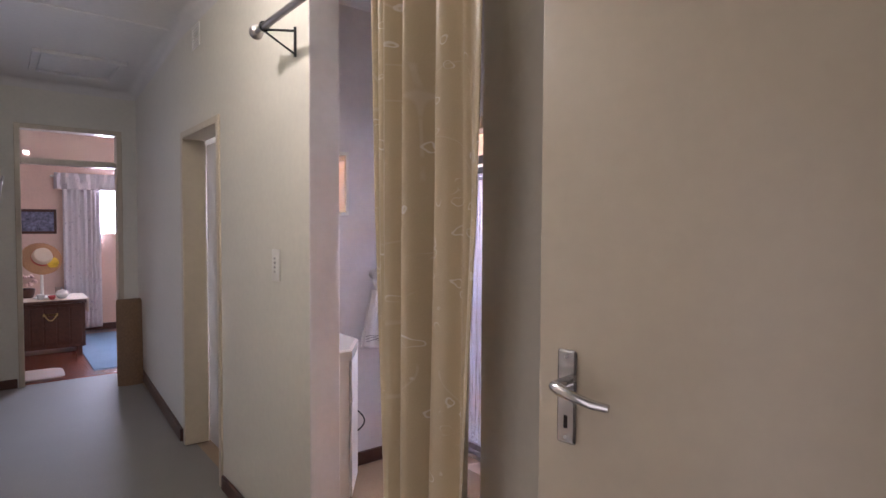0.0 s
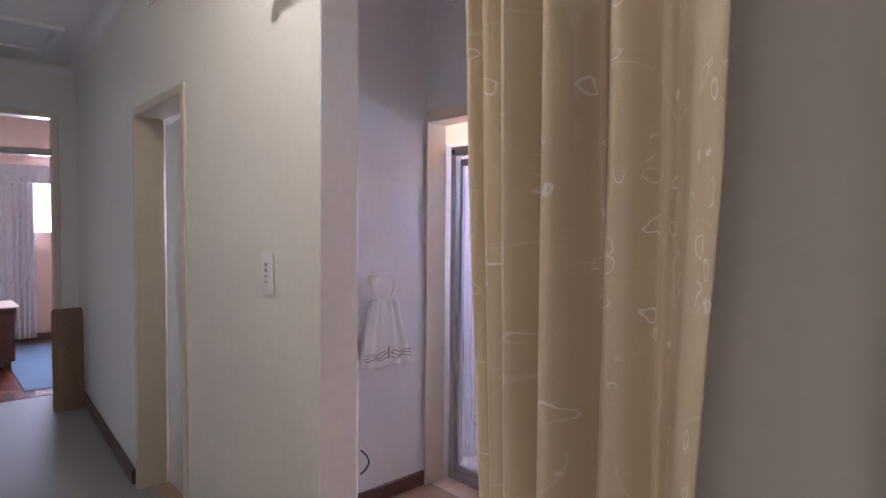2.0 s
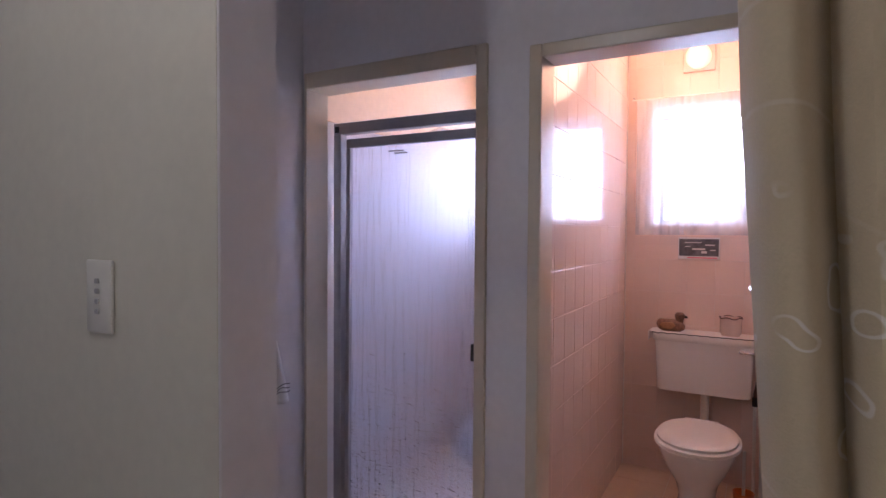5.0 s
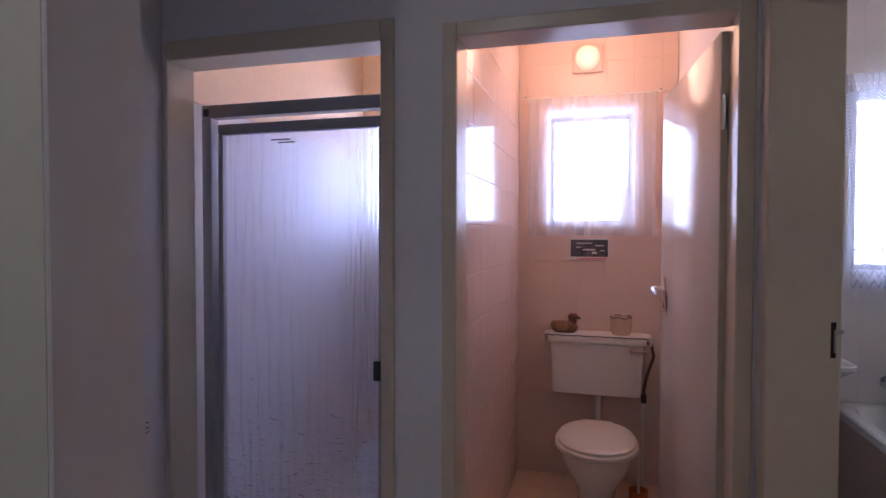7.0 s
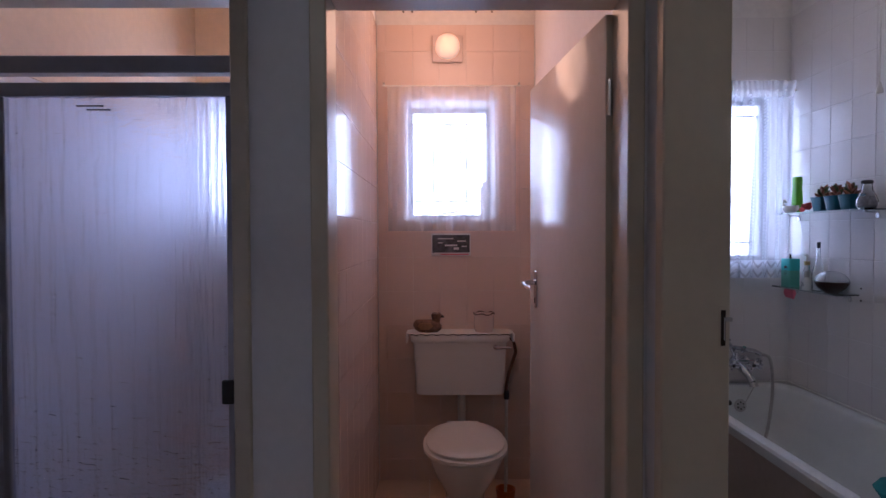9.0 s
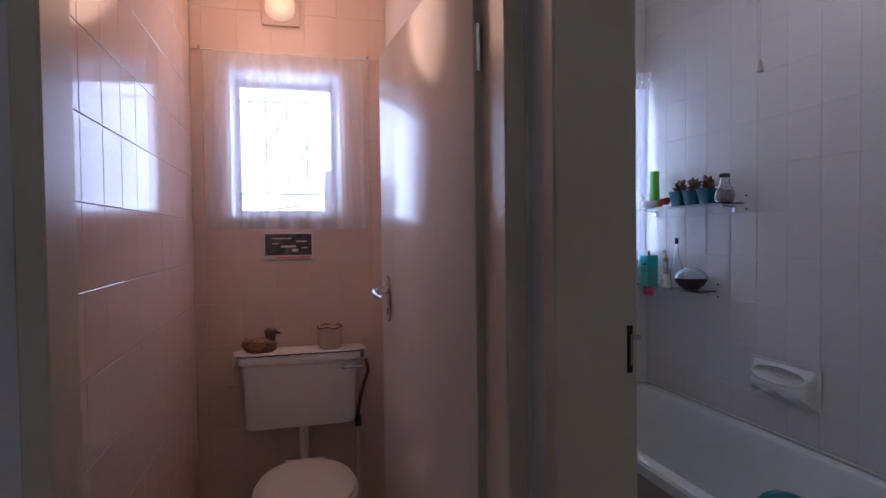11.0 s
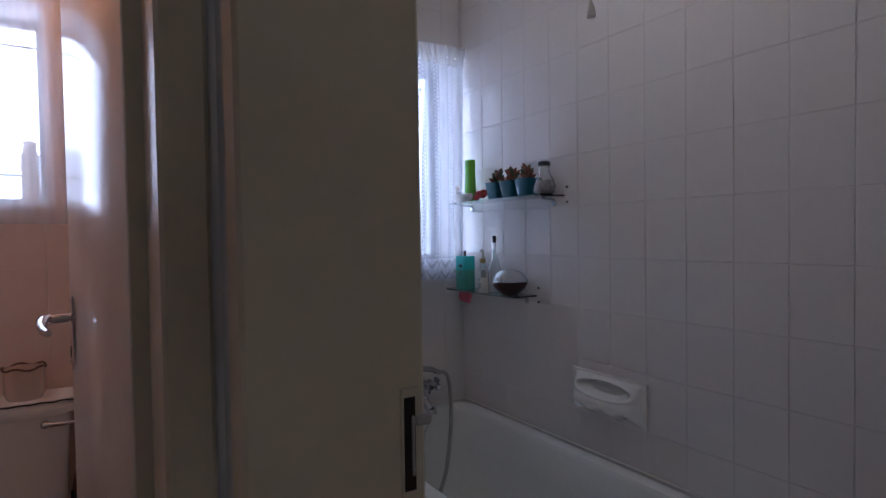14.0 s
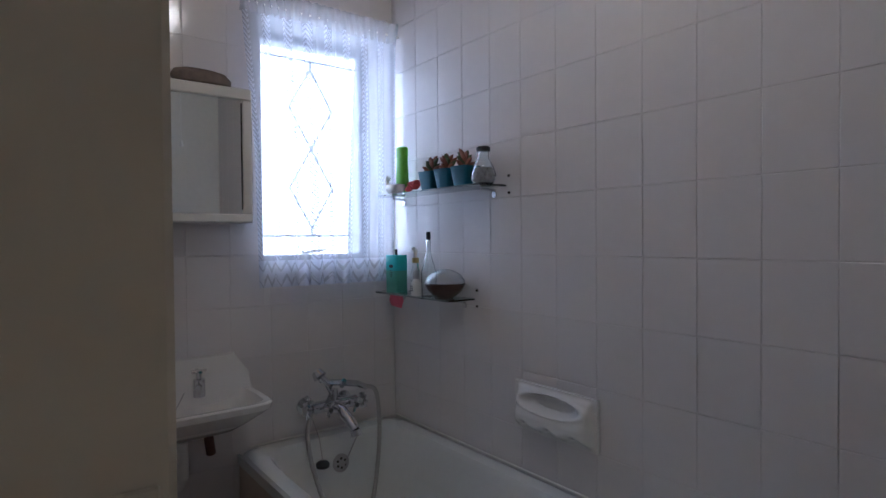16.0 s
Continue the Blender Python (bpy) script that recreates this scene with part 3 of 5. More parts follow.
# ---- hall: curtain, rod, switch, passage door ----
def pleated(name, mat, parent, y, zs, x, folds, depth, seed, k=120, rows=26, gather=None, thick=0.002, swing=0.0, start=None, bunch=1.0, **tags):
    """Hanging cloth across y, folded in x. gather(v) gives the two side edges at height share v from the top."""
    rng = random.Random(seed)
    ph = [rng.uniform(0, 6.28) for _ in range(4)]
    if start is not None:
        ph[2] = start
    bm = bmesh.new()
    uvl = bm.loops.layers.uv.new("UVMap")
    grid = []
    for r in range(rows + 1):
        v = r / rows
        y0, y1 = gather(v) if gather else y
        row = []
        for i in range(k + 1):
            s = i / k
            w = s ** bunch + 0.035 * math.sin(5.1 * s + ph[0]) + 0.02 * math.sin(11 * s + ph[1] + 1.3 * v)
            a = 2 * math.pi * folds * w + ph[2] + 0.5 * v * math.sin(3 * s + ph[3])
            amp = depth * (0.65 + 0.35 * v) * (0.75 + 0.35 * math.sin(7 * s + ph[1]))
            dx = amp * (math.sin(a) + 0.30 * math.sin(2 * a + 0.9) + 0.10 * math.sin(3.7 * a + 2 * v))
            dy = 0.35 * amp * math.cos(a)
            row.append(bm.verts.new((x + dx + swing * v, y0 + (y1 - y0) * s + dy, zs[0] + (zs[1] - zs[0]) * v)))
        grid.append(row)
    width = abs(y[1] - y[0]) * 2.2
    for r in range(rows):
        for i in range(k):
            f = bm.faces.new((grid[r][i], grid[r][i + 1], grid[r + 1][i + 1], grid[r + 1][i]))
            for lp, (ii, rr) in zip(f.loops, ((i, r), (i + 1, r), (i + 1, r + 1), (i, r + 1))):
                lp[uvl].uv = (ii / k * width, (1 - rr / rows) * abs(zs[1] - zs[0]))
    ob = put_mesh(name, bm, mat, parent, True, **tags)
    if thick:
        mod = ob.modifiers.new("thickness", "SOLIDIFY")
        mod.thickness = thick
    return ob


def edges(points):
    """Side edges of a cloth at shares of its height, joined by straight lines."""
    def at(v):
        for (v0, a0, b0), (v1, a1, b1) in zip(points, points[1:]):
            if v <= v1:
                t = (v - v0) / (v1 - v0)
                return a0 + (a1 - a0) * t, b0 + (b1 - b0) * t
        return points[-1][1:]
    return at


pleated("door_curtain", "satin", None, (1.84, 2.25), (2.285, 0.16), 0.880, 5.03, 0.064, 11, k=240, rows=40, start=-7.09, bunch=1.4,
        gather=edges([(0, 1.79, 2.275), (0.35, 1.80, 2.238), (0.7, 1.84, 2.18), (1, 1.91, 2.145)]), thick=0.003,
        label="beige satin door curtain with looped white embroidery, drawn aside", category="curtain")

rod = thing("curtain_rod", "dull metal curtain rod with ball ends on wire brackets", "curtain rod", (0.900, 2.5, 2.275))
tube("pole", [(0, -0.75, 0), (0, 0.70, 0)], 0.014, "steel", rod, 16)
for y in (-0.76, 0.725):
    lathe("finial", 0, 0, [(0.008, -0.03), (0.016, -0.028), (0.016, -0.02), (0.02, -0.018), (0.028, -0.005), (0.030, 0.008), (0.024, 0.022), (0.010, 0.030)], "steel", rod, 18).matrix_basis = pose(0, y, 0, 90 if y < 0 else -90)
for y in (-0.66, 0.645):
    bm = bmesh.new()
    add_tube(bm, [(0.0, y, -0.012), (0.128, y, 0.01)], 0.005)
    add_tube(bm, [(0.0, y, -0.018), (0.129, y, -0.085)], 0.0045)
    add_tube(bm, [(0.129, y, 0.025), (0.129, y, -0.095)], 0.006)
    add_tube(bm, [(0.018 * math.cos(a), y, 0.018 * math.sin(a)) for a in [i * math.pi / 6 for i in range(13)]], 0.004)
    put_mesh("bracket", bm, "black", rod, True)

sw = thing("light_switch", "white plastic switch plate with four small rockers", "light switch", (1.034, 3.362, 1.312))
box("plate", (-0.009, -0.042, -0.072), (0, 0.042, 0.072), "plastic", sw, 0.004, 2)
for i in range(4):
    box("rocker", (-0.014, -0.006, 0.026 - i * 0.02), (-0.009, 0.006, 0.036 - i * 0.02), "steel", sw, 0.0015)

vent = thing("air_vent", "small white slatted air vent high on the wall", "vent", (1.033, 4.61, 2.64))
boxes("surround", [((-0.008, -0.08, 0.055), (0, 0.08, 0.07)), ((-0.008, -0.08, -0.07), (0, 0.08, -0.055)), ((-0.008, -0.08, -0.055), (0, -0.065, 0.055)), ((-0.008, 0.065, -0.055), (0, 0.08, 0.055))], "plastic", vent, 0.002)
for i in range(5):
    box("slat", (-0.007, -0.065, -0.048 + i * 0.021), (-0.001, 0.065, -0.036 + i * 0.021), "plastic", vent, 0.002)


def lever_handle(parent, flip=1, plate=(0.039, 0.174)):
    """Plate in the local xz plane facing -y, lever pointing along flip * x."""
    h = plate[1] / 2
    boxes("plate", [((-plate[0] / 2, -0.007, -h), (plate[0] / 2, 0, h))], "chrome", parent, 0.004, label="chrome backplate")
    bm = bmesh.new()
    add_tube(bm, [(0, -0.004, 0.028), (0, -0.045, 0.028)], 0.010, 12)
    pts = [(0, -0.046, 0.028), (flip * 0.015, -0.056, 0.027), (flip * 0.045, -0.060, 0.021), (flip * 0.08, -0.057, 0.014), (flip * 0.108, -0.051, 0.012)]
    add_tube(bm, pts, [0.011, 0.011, 0.0095, 0.0085, 0.007], 12)
    put_mesh("lever", bm, "chrome", parent, True, label="chrome lever")
    box("keyhole", (-0.004, -0.0082, -0.058), (0.004, -0.006, -0.034), "hole", parent, 0.001)
    for z in (h - 0.012, -h + 0.012):
        lathe("screw", 0, 0, [(0.004, 0), (0.004, 0.0015), (0.002, 0.002)], "steel", parent, 10).matrix_basis = pose(0, -0.007, z, 90)


door = thing("passage_door", "plain cream flush door standing open with a chrome lever handle", "door", (0.985, 0.845, 0), rz=98.2)
box("leaf", (0, -0.04, 0.008), (0.813, 0, 2.03), "door", door, 0.003, 2)
hd = new("handle")
hd.parent, hd.matrix_basis = door, pose(0.813 - 0.064, 0.001, 1.176, 0, 0, 180)
lever_handle(hd, 1)
for z in (0.25, 1.75):
    tube("hinge", [(-0.004, -0.004, z), (-0.004, -0.004, z + 0.1)], 0.007, "steel", door)

dome = thing("ceiling_lamp", "small round opal ceiling lamp, lit", "ceiling lamp", (0.42, 2.98, TOP))
lathe("rose", 0, 0, [(0.06, -0.001), (0.062, -0.012), (0.045, -0.025), (0.02, -0.03)], "plastic", dome)
tube("holder", [(0, 0, -0.028), (0, 0, -0.11)], 0.018, "plastic", dome, 12)

side = thing("side_room_door", "white painted door standing open into a side room", "door", (1.172, 4.222, 0), rz=89.2)
box("leaf", (0, -0.04, 0.01), (0.735, 0, 2.03), "door_white", side, 0.003, 2)
for z in (0.25, 1.75):
    tube("hinge", [(-0.004, 0.002, z), (-0.004, 0.002, z + 0.1)], 0.008, "steel", side)

cork = thing("board_stand", "brown curved board panel leaning in the hall corner", "board", (1.0, 6.86, 0))
prof = [(-0.10, -0.02), (-0.06, -0.045), (0.0, -0.055), (0.06, -0.05), (0.11, -0.03), (0.115, 0.02), (0.09, 0.035), (0.0, 0.02), (-0.07, 0.015), (-0.10, 0.0)]
loft("panel", [[(x * s, y * s + 0.03 * z, z) for x, y in prof] for z, s in ((0, 1), (0.25, 1.01), (0.76, 1.0), (0.79, 0.97), (0.80, 0.9))], "cork", cork)

hook = thing("wall_hook", "curved grey metal hook on a dark wall plate", "hook", (0.055, 6.80, 1.5))
boxes("plate", [((-0.02, 0.0, -0.10), (0.0, 0.05, -0.02))], "black", hook, 0.003)
tube("arm", [(0.0, 0.02, -0.06), (0.0, 0.01, 0.08), (0.01, 0, 0.2), (0.03, -0.01, 0.33), (0.045, -0.01, 0.38)], 0.010, "steel", hook)
linen = thing("linen_cupboard_door", "white painted cupboard door edge standing open", "door", (0.0, 6.82, 0))
box("leaf", (-0.44, 0, 0.01), (0.04, 0.035, 2.02), "door_white", linen, 0.003, 2)

# ---- bedroom seen through the end door ----
chest = thing("chest", "dark carved wooden chest with a brass lock plate", "chest", (0.50, 8.86, 0))
box("body", (-0.33, -0.30, 0.10), (0.33, 0.30, 0.60), "wood", chest, 0.008)
box("lid", (-0.345, -0.315, 0.60), (0.345, 0.315, 0.64), "wood", chest, 0.010, 2)
for x in (-0.30, 0.24):
    for y in (-0.27, 0.22):
        box("foot", (x, y, 0), (x + 0.06, y + 0.05, 0.10), "wood", chest, 0.006)
bm = bmesh.new()
add_tube(bm, arc((-0.05, -0.315, 0.47), (0.05, -0.315, 0.47), (0, -0.012, -0.05)), 0.006)
add_box(bm, (-0.075, -0.306, 0.465), (0.075, -0.299, 0.50), 0.003)
put_mesh("lock_plate", bm, "brass", chest, label="brass lock plate and ring")
for i in range(5):
    box("panel", (-0.30 + i * 0.122, -0.306, 0.15), (-0.19 + i * 0.122, -0.299, 0.56), "wood", chest, 0.003)
cloth = thing("table_cloth", "cream lace cloth laid over the chest", "cloth", (0.50, 8.86, 0.641))
bm = bmesh.new()
add_box(bm, (-0.35, -0.325, 0), (0.37, 0.32, 0.006), 0.002)
add_box(bm, (0.352, -0.24, -0.16), (0.372, 0.28, 0.003), 0.004)
put_mesh("sheet", bm, "lace_cloth", cloth)
hat = thing("straw_hat", "straw hat with a red band and yellow flowers on a stand", "hat", (0.44, 8.80, 0.648))
lathe("stand", 0, 0, [(0.09, 0), (0.09, 0.012), (0.018, 0.03), (0.014, 0.34), (0.03, 0.36)], "plastic", hat)
tilt = pose(0, -0.03, 0.46, 62, 0, 8)
lathe("brim", 0, 0, [(0.09, 0.02), (0.14, 0.012), (0.19, -0.005), (0.20, -0.012), (0.195, -0.018), (0.13, 0.0), (0.08, 0.008)], "straw", hat, 32).matrix_basis = tilt
lathe("crown", 0, 0, [(0.10, 0.015), (0.098, 0.06), (0.085, 0.095), (0.05, 0.115), (0.01, 0.12)], "lace_cloth", hat, 28).matrix_basis = tilt
lathe("band", 0, 0, [(0.104, 0.016), (0.103, 0.045)], "red", hat, 28, (False, False)).matrix_basis = tilt
for i in range(7):
    a = i * 0.9
    lathe("blossom", 0, 0, [(0.006, 0), (0.028, 0.006), (0.034, 0.014), (0.012, 0.012)], "yellow", hat, 9).matrix_basis = tilt @ pose(0.09 + 0.03 * math.cos(a), -0.075 + 0.035 * math.sin(a), 0.03, 20 * math.cos(a), 20 * math.sin(a))
pot = thing("dried_flowers", "brown pot of pale dried flowers", "flowers", (0.31, 8.95, 0.648))
lathe("pot", 0, 0, [(0.05, 0), (0.07, 0.05), (0.075, 0.10), (0.06, 0.11)], "wood", pot)
rng = random.Random(5)
for i in range(16):
    lathe("bloom", 0, 0, [(0.004, 0), (0.022, 0.012), (0.020, 0.024), (0.006, 0.03)], "flower", pot, 8).matrix_basis = pose(rng.uniform(-0.08, 0.08), rng.uniform(-0.06, 0.06), 0.13 + rng.uniform(0, 0.12), rng.uniform(-40, 40), rng.uniform(-40, 40))
for n, x, y, mat, prof in (("cup", 0.42, 8.65, "ceramic", [(0.02, 0), (0.035, 0.02), (0.04, 0.06), (0.036, 0.062), (0.03, 0.02)]),
                           ("teapot", 0.62, 8.68, "ceramic", [(0.03, 0), (0.06, 0.03), (0.065, 0.06), (0.045, 0.09), (0.012, 0.10), (0.010, 0.115)]),
                           ("bowl", 0.52, 8.62, "red", [(0.02, 0), (0.035, 0.025), (0.04, 0.045), (0.03, 0.04)]),
                           ("glass", 0.60, 8.80, "clear", [(0.03, 0), (0.04, 0.12), (0.037, 0.12), (0.027, 0.006)])):
    lathe(n, x, y, [(r, z + 0.648) for r, z in prof], mat, None, 16, label={"cup": "small white china cup on the chest", "teapot": "round white china teapot on the chest", "bowl": "small red dish on the chest", "glass": "clear drinking glass on the chest"}[n], category=n)
pic = thing("painting", "framed dark blue and grey landscape painting on the wall", "painting", (0.47, 10.295, 1.53))
boxes("frame", [((-0.28, -0.025, 0.13), (0.22, 0, 0.165)), ((-0.28, -0.025, -0.165), (0.22, 0, -0.13)), ((-0.28, -0.025, -0.13), (-0.25, 0, 0.13)), ((0.19, -0.025, -0.13), (0.22, 0, 0.13))], "wood", pic, 0.003)
M["painting"] = material("blue_grey_brushwork", (0.15, 0.15, 0.23), 0.6, vary=0.9, blotch=9, grain=40)
box("canvas", (-0.25, -0.012, -0.13), (0.19, -0.003, 0.13), "painting", pic)
bw = thing("bedroom_curtain", "white sprigged bedroom curtain under a frilled pelmet", "curtain", (0, 0, 0))


def pleat_y(name, mat, parent, xs, zs, y, folds, depth, seed):
    ob = pleated(name, mat, parent, xs, zs, 0, folds, depth, seed, k=90, rows=14, thick=0.003)
    ob.matrix_basis = Matrix.Translation((0, y, 0)) @ Matrix(((0, 1, 0, 0), (1, 0, 0, 0), (0, 0, 1, 0), (0, 0, 0, 1)))
    return ob


pleat_y("drape", "sprigged", bw, (0.76, 1.20), (2.02, 0.05), 10.20, 6.5, 0.028, 3)
pleat_y("pelmet", "sprigged", bw, (0.66, 2.1), (2.19, 1.97), 10.13, 17, 0.02, 4)
tube("rail", [(0.62, 10.16, 2.14), (2.4, 10.16, 2.14)], 0.018, "plastic", bw)
box("rug", (0.80, 7.62, 0.0), (1.9, 9.9, 0.014), "blue_rug", bevel=0.005, label="blue pile rug on the parquet floor", category="rug")
bm = bmesh.new()
add_loft(bm, [ring(0.18, 7.73, z, rx, ry, 32, 7) for z, rx, ry in ((0, 0.37, 0.22), (0.012, 0.375, 0.225), (0.018, 0.36, 0.21))])
put_mesh("mat", bm, "white_rug", None, True, label="white fluffy mat with rounded corners", category="mat")
bl = thing("bedroom_lamp", "small round ceiling lamp in the bedroom", "ceiling lamp", (0.70, 9.0, TOP))
lathe("shade", 0, 0, [(0.05, 0), (0.055, -0.02), (0.075, -0.04), (0.07, -0.08), (0.03, -0.10)], "globe", bl)

# ---- lobby: towel, vanity, wall cabinet ----
tr = thing("towel_ring", "cream plastic towel ring on the wall", "towel ring", (1.90, 3.978, 1.19))
lathe("boss", 0, 0, [(0.03, 0), (0.034, 0.01), (0.028, 0.03), (0.012, 0.036)], "plastic", tr).matrix_basis = pose(0, 0, 0, 90)
tube("loop", [(0.05 + 0.07 * math.cos(a), -0.035, -0.03 + 0.07 * math.sin(a)) for a in [i * math.pi / 12 for i in range(25)]], 0.004, "plastic", tr)
tw = thing("hand_towel", "white hand towel with dark scrolled stitching", "towel", (1.945, 3.935, 0.735))
bm = bmesh.new()
grid = []
for r in range(21):
    v = r / 20
    half = 0.075 + 0.095 * v ** 0.8
    grid.append([bm.verts.new((-half + 2 * half * i / 40 + 0.012 * v, -0.006 + 0.016 * (1 - 0.4 * v) * math.sin(i * 0.62 + 0.4 * v) * (0.5 + 0.5 * math.sin(i * 0.21 + 1)), 0.36 * (1 - v) + 0.006 * math.sin(i * 0.3) * v)) for i in range(41)])
for r in range(20):
    for i in range(40):
        bm.faces.new((grid[r][i], grid[r][i + 1], grid[r + 1][i + 1], grid[r + 1][i]))
towel = put_mesh("cloth", bm, "cloth", tw, True)
towel.modifiers.new("thickness", "SOLIDIFY").thickness = 0.006
for k, (z, a) in enumerate(((0.082, 0.010), (0.067, 0.012), (0.052, 0.010))):
    for s in (-1, 1):
        tube("stitching", [(0.012 + s * (0.012 + 0.0125 * i), -0.030, z + a * math.sin(0.9 * i + k) * (1 - i / 14)) for i in range(12)], 0.0016, "thread", tw, 5, label="dark scrolled stitching")
tube("stitching", [(0.012, -0.030, 0.05), (0.010, -0.031, 0.10), (0.014, -0.031, 0.115)], 0.003, "thread", tw, 5)

van = thing("vanity_unit", "white corner vanity cabinet with a moulded basin top", "vanity", (1.16, 3.975, 0))
shape = [(0, 0), (0.50, 0), (0.50, -0.20), (0.33, -0.44), (0, -0.44)]
loft("body", [[(x, y, z) for x, y in shape] for z in (0.05, 0.79)], "plastic", van, False)
loft("plinth", [[(x * 0.94, y * 0.94, z) for x, y in shape] for z in (0, 0.05)], "plastic", van, False)
loft("top", [[(x * s, y * s, z) for x, y in shape] for z, s in ((0.79, 1.03), (0.835, 1.03), (0.845, 1.0))], "ceramic", van, False)
for z0, z1, nm in ((0.06, 0.56, "door"), (0.57, 0.78, "drawer")):
    loft(nm, [[(0.504 + o, -0.205 - 0.003, z), (0.336 + o, -0.442 - 0.003, z), (0.336, -0.442, z), (0.504, -0.205, z)] for z, o in ((z0, 0.008), (z1, 0.008))], "plastic", van, False)
tube("handle", arc((0.44, -0.335, 0.36), (0.44, -0.335, 0.47), (0.03, -0.022, 0)), 0.004, "black", van)
lathe("tap", 0.12, -0.10, [(0.02, 0.845), (0.018, 0.88), (0.022, 0.885), (0.008, 0.90)], "plastic", van)
wc_mirror = thing("wall_mirror", "narrow wall mirror above the vanity in a white frame", "mirror", (1.52, 3.978, 1.74))
box("frame", (-0.2, -0.022, -0.19), (0.2, 0, 0.19), "plastic", wc_mirror, 0.004)
box("glass", (-0.18, -0.026, -0.17), (0.18, -0.0225, 0.17), "mirror", wc_mirror)

# ---- shower ----
sd = thing("shower_door", "obscured glass shower door in a grey aluminium frame", "shower door", (2.43, 0, 0))
boxes("frame", [((0, 3.145, 1.885), (0.045, 3.948, 1.935)), ((0, 3.905, 0.03), (0.045, 3.948, 1.885)), ((0, 3.145, 0.03), (0.045, 3.20, 1.885)), ((0, 3.145, 0.0), (0.06, 3.948, 0.03))], "alu", sd, 0.003)
for y in (3.925, 3.185):
    box("corner_cap", (-0.004, y - 0.012, 1.892), (0, y + 0.012, 1.920), "black", sd, 0.001)
leaf = new("door_leaf")
leaf.parent, leaf.matrix_basis = sd, pose(0.015, 3.895, 0, 0, 0.35, 0)
boxes("stile", [((0, -0.69, 1.825), (0.026, 0, 1.865)), ((0, -0.69, 0.05), (0.026, 0, 0.09)), ((0, -0.022, 0.09), (0.026, 0, 1.825)), ((0, -0.69, 0.09), (0.026, -0.668, 1.825))], "alu", leaf, 0.003)
gl = box("pane", (0.010, -0.669, 0.089), (0.0145, -0.021, 1.826), "obscure", leaf)
gl.visible_shadow = False
bm = bmesh.new()
add_box(bm, (0.0062, -0.31, 1.795), (0.0092, -0.23, 1.800))
add_box(bm, (0.0062, -0.33, 1.784), (0.0092, -0.26, 1.789))
put_mesh("maker_mark", bm, "alu", leaf)
box("handle", (-0.018, -0.69, 0.92), (0, -0.655, 0.99), "black", leaf, 0.004, 2)
box("shower_tray", (2.49, 3.062, 0), (3.40, 3.978, 0.07), "ceramic", bevel=0.012, seg=2, label="white ceramic shower tray", category="shower tray")
sr = thing("shower_rose", "chrome shower rose on a bent pipe", "shower head", (3.3, 3.976, 2.02))
tube("pipe", [(0, 0, 0), (0, -0.10, 0.03), (0, -0.18, 0.0)], 0.011, "chrome", sr)
lathe("head", 0, 0, [(0.015, 0.02), (0.02, -0.01), (0.045, -0.04), (0.045, -0.05)], "chrome", sr).matrix_basis = pose(0, -0.19, -0.01, 20)
sp = thing("sponge", "white bath puff hanging low in the shower", "sponge", (2.80, 3.38, 0.44))
rng = random.Random(8)
for i in range(9):
    lathe("frill", 0, 0, [(0.01, -0.05), (0.055, -0.03), (0.065, 0), (0.05, 0.035), (0.01, 0.05)], "cloth", sp, 12).matrix_basis = pose(rng.uniform(-0.02, 0.02), rng.uniform(-0.05, 0.05), rng.uniform(-0.06, 0.06), rng.uniform(0, 90), rng.uniform(0, 90))
tube("cord", [(0, 0, 0.05), (0.0, 0.0, 0.40), (0, -0.32, 0.41)], 0.003, "cloth", sp)


# ---- windows ----
def steel_window(name, y0, y1, z0, z1, bars):
    """Steel casement near the outer face, with burglar bars behind the glass and a sill."""
    w = tagged(new(name), kind="structure")
    x = 4.235
    f = 0.028
    boxes("frame", [((x, y0, z1 - f), (x + 0.03, y1, z1)), ((x, y0, z0), (x + 0.03, y1, z0 + f)), ((x, y0, z0 + f), (x + 0.03, y0 + f, z1 - f)), ((x, y1 - f, z0 + f), (x + 0.03, y1, z1 - f))], "bars", w, 0.003)
    p = box("pane", (x + 0.012, y0 + f, z0 + f), (x + 0.016, y1 - f, z1 - f), "clear", w)
    p.visible_shadow = False
    boxes("sill", [((4.005, y0 - 0.02, z0 - 0.02), (x, y1 + 0.02, z0 + 0.001))], "ceramic", w, 0.004)
    bm = bmesh.new()
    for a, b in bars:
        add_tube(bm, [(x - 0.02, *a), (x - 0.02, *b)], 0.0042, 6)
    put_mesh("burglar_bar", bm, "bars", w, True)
    bm = bmesh.new()
    add_tube(bm, [(x - 0.03, (y0 + y1) / 2 - 0.06, z0 + 0.05), (x - 0.035, (y0 + y1) / 2 + 0.05, z0 + 0.035)], 0.006, 8)
    add_tube(bm, [(x - 0.03, (y0 + y1) / 2 + 0.05, z0 + 0.02), (x - 0.035, (y0 + y1) / 2 + 0.05, z0 + 0.05)], 0.005, 8)
    put_mesh("stay", bm, "brass", w, True)
    return w


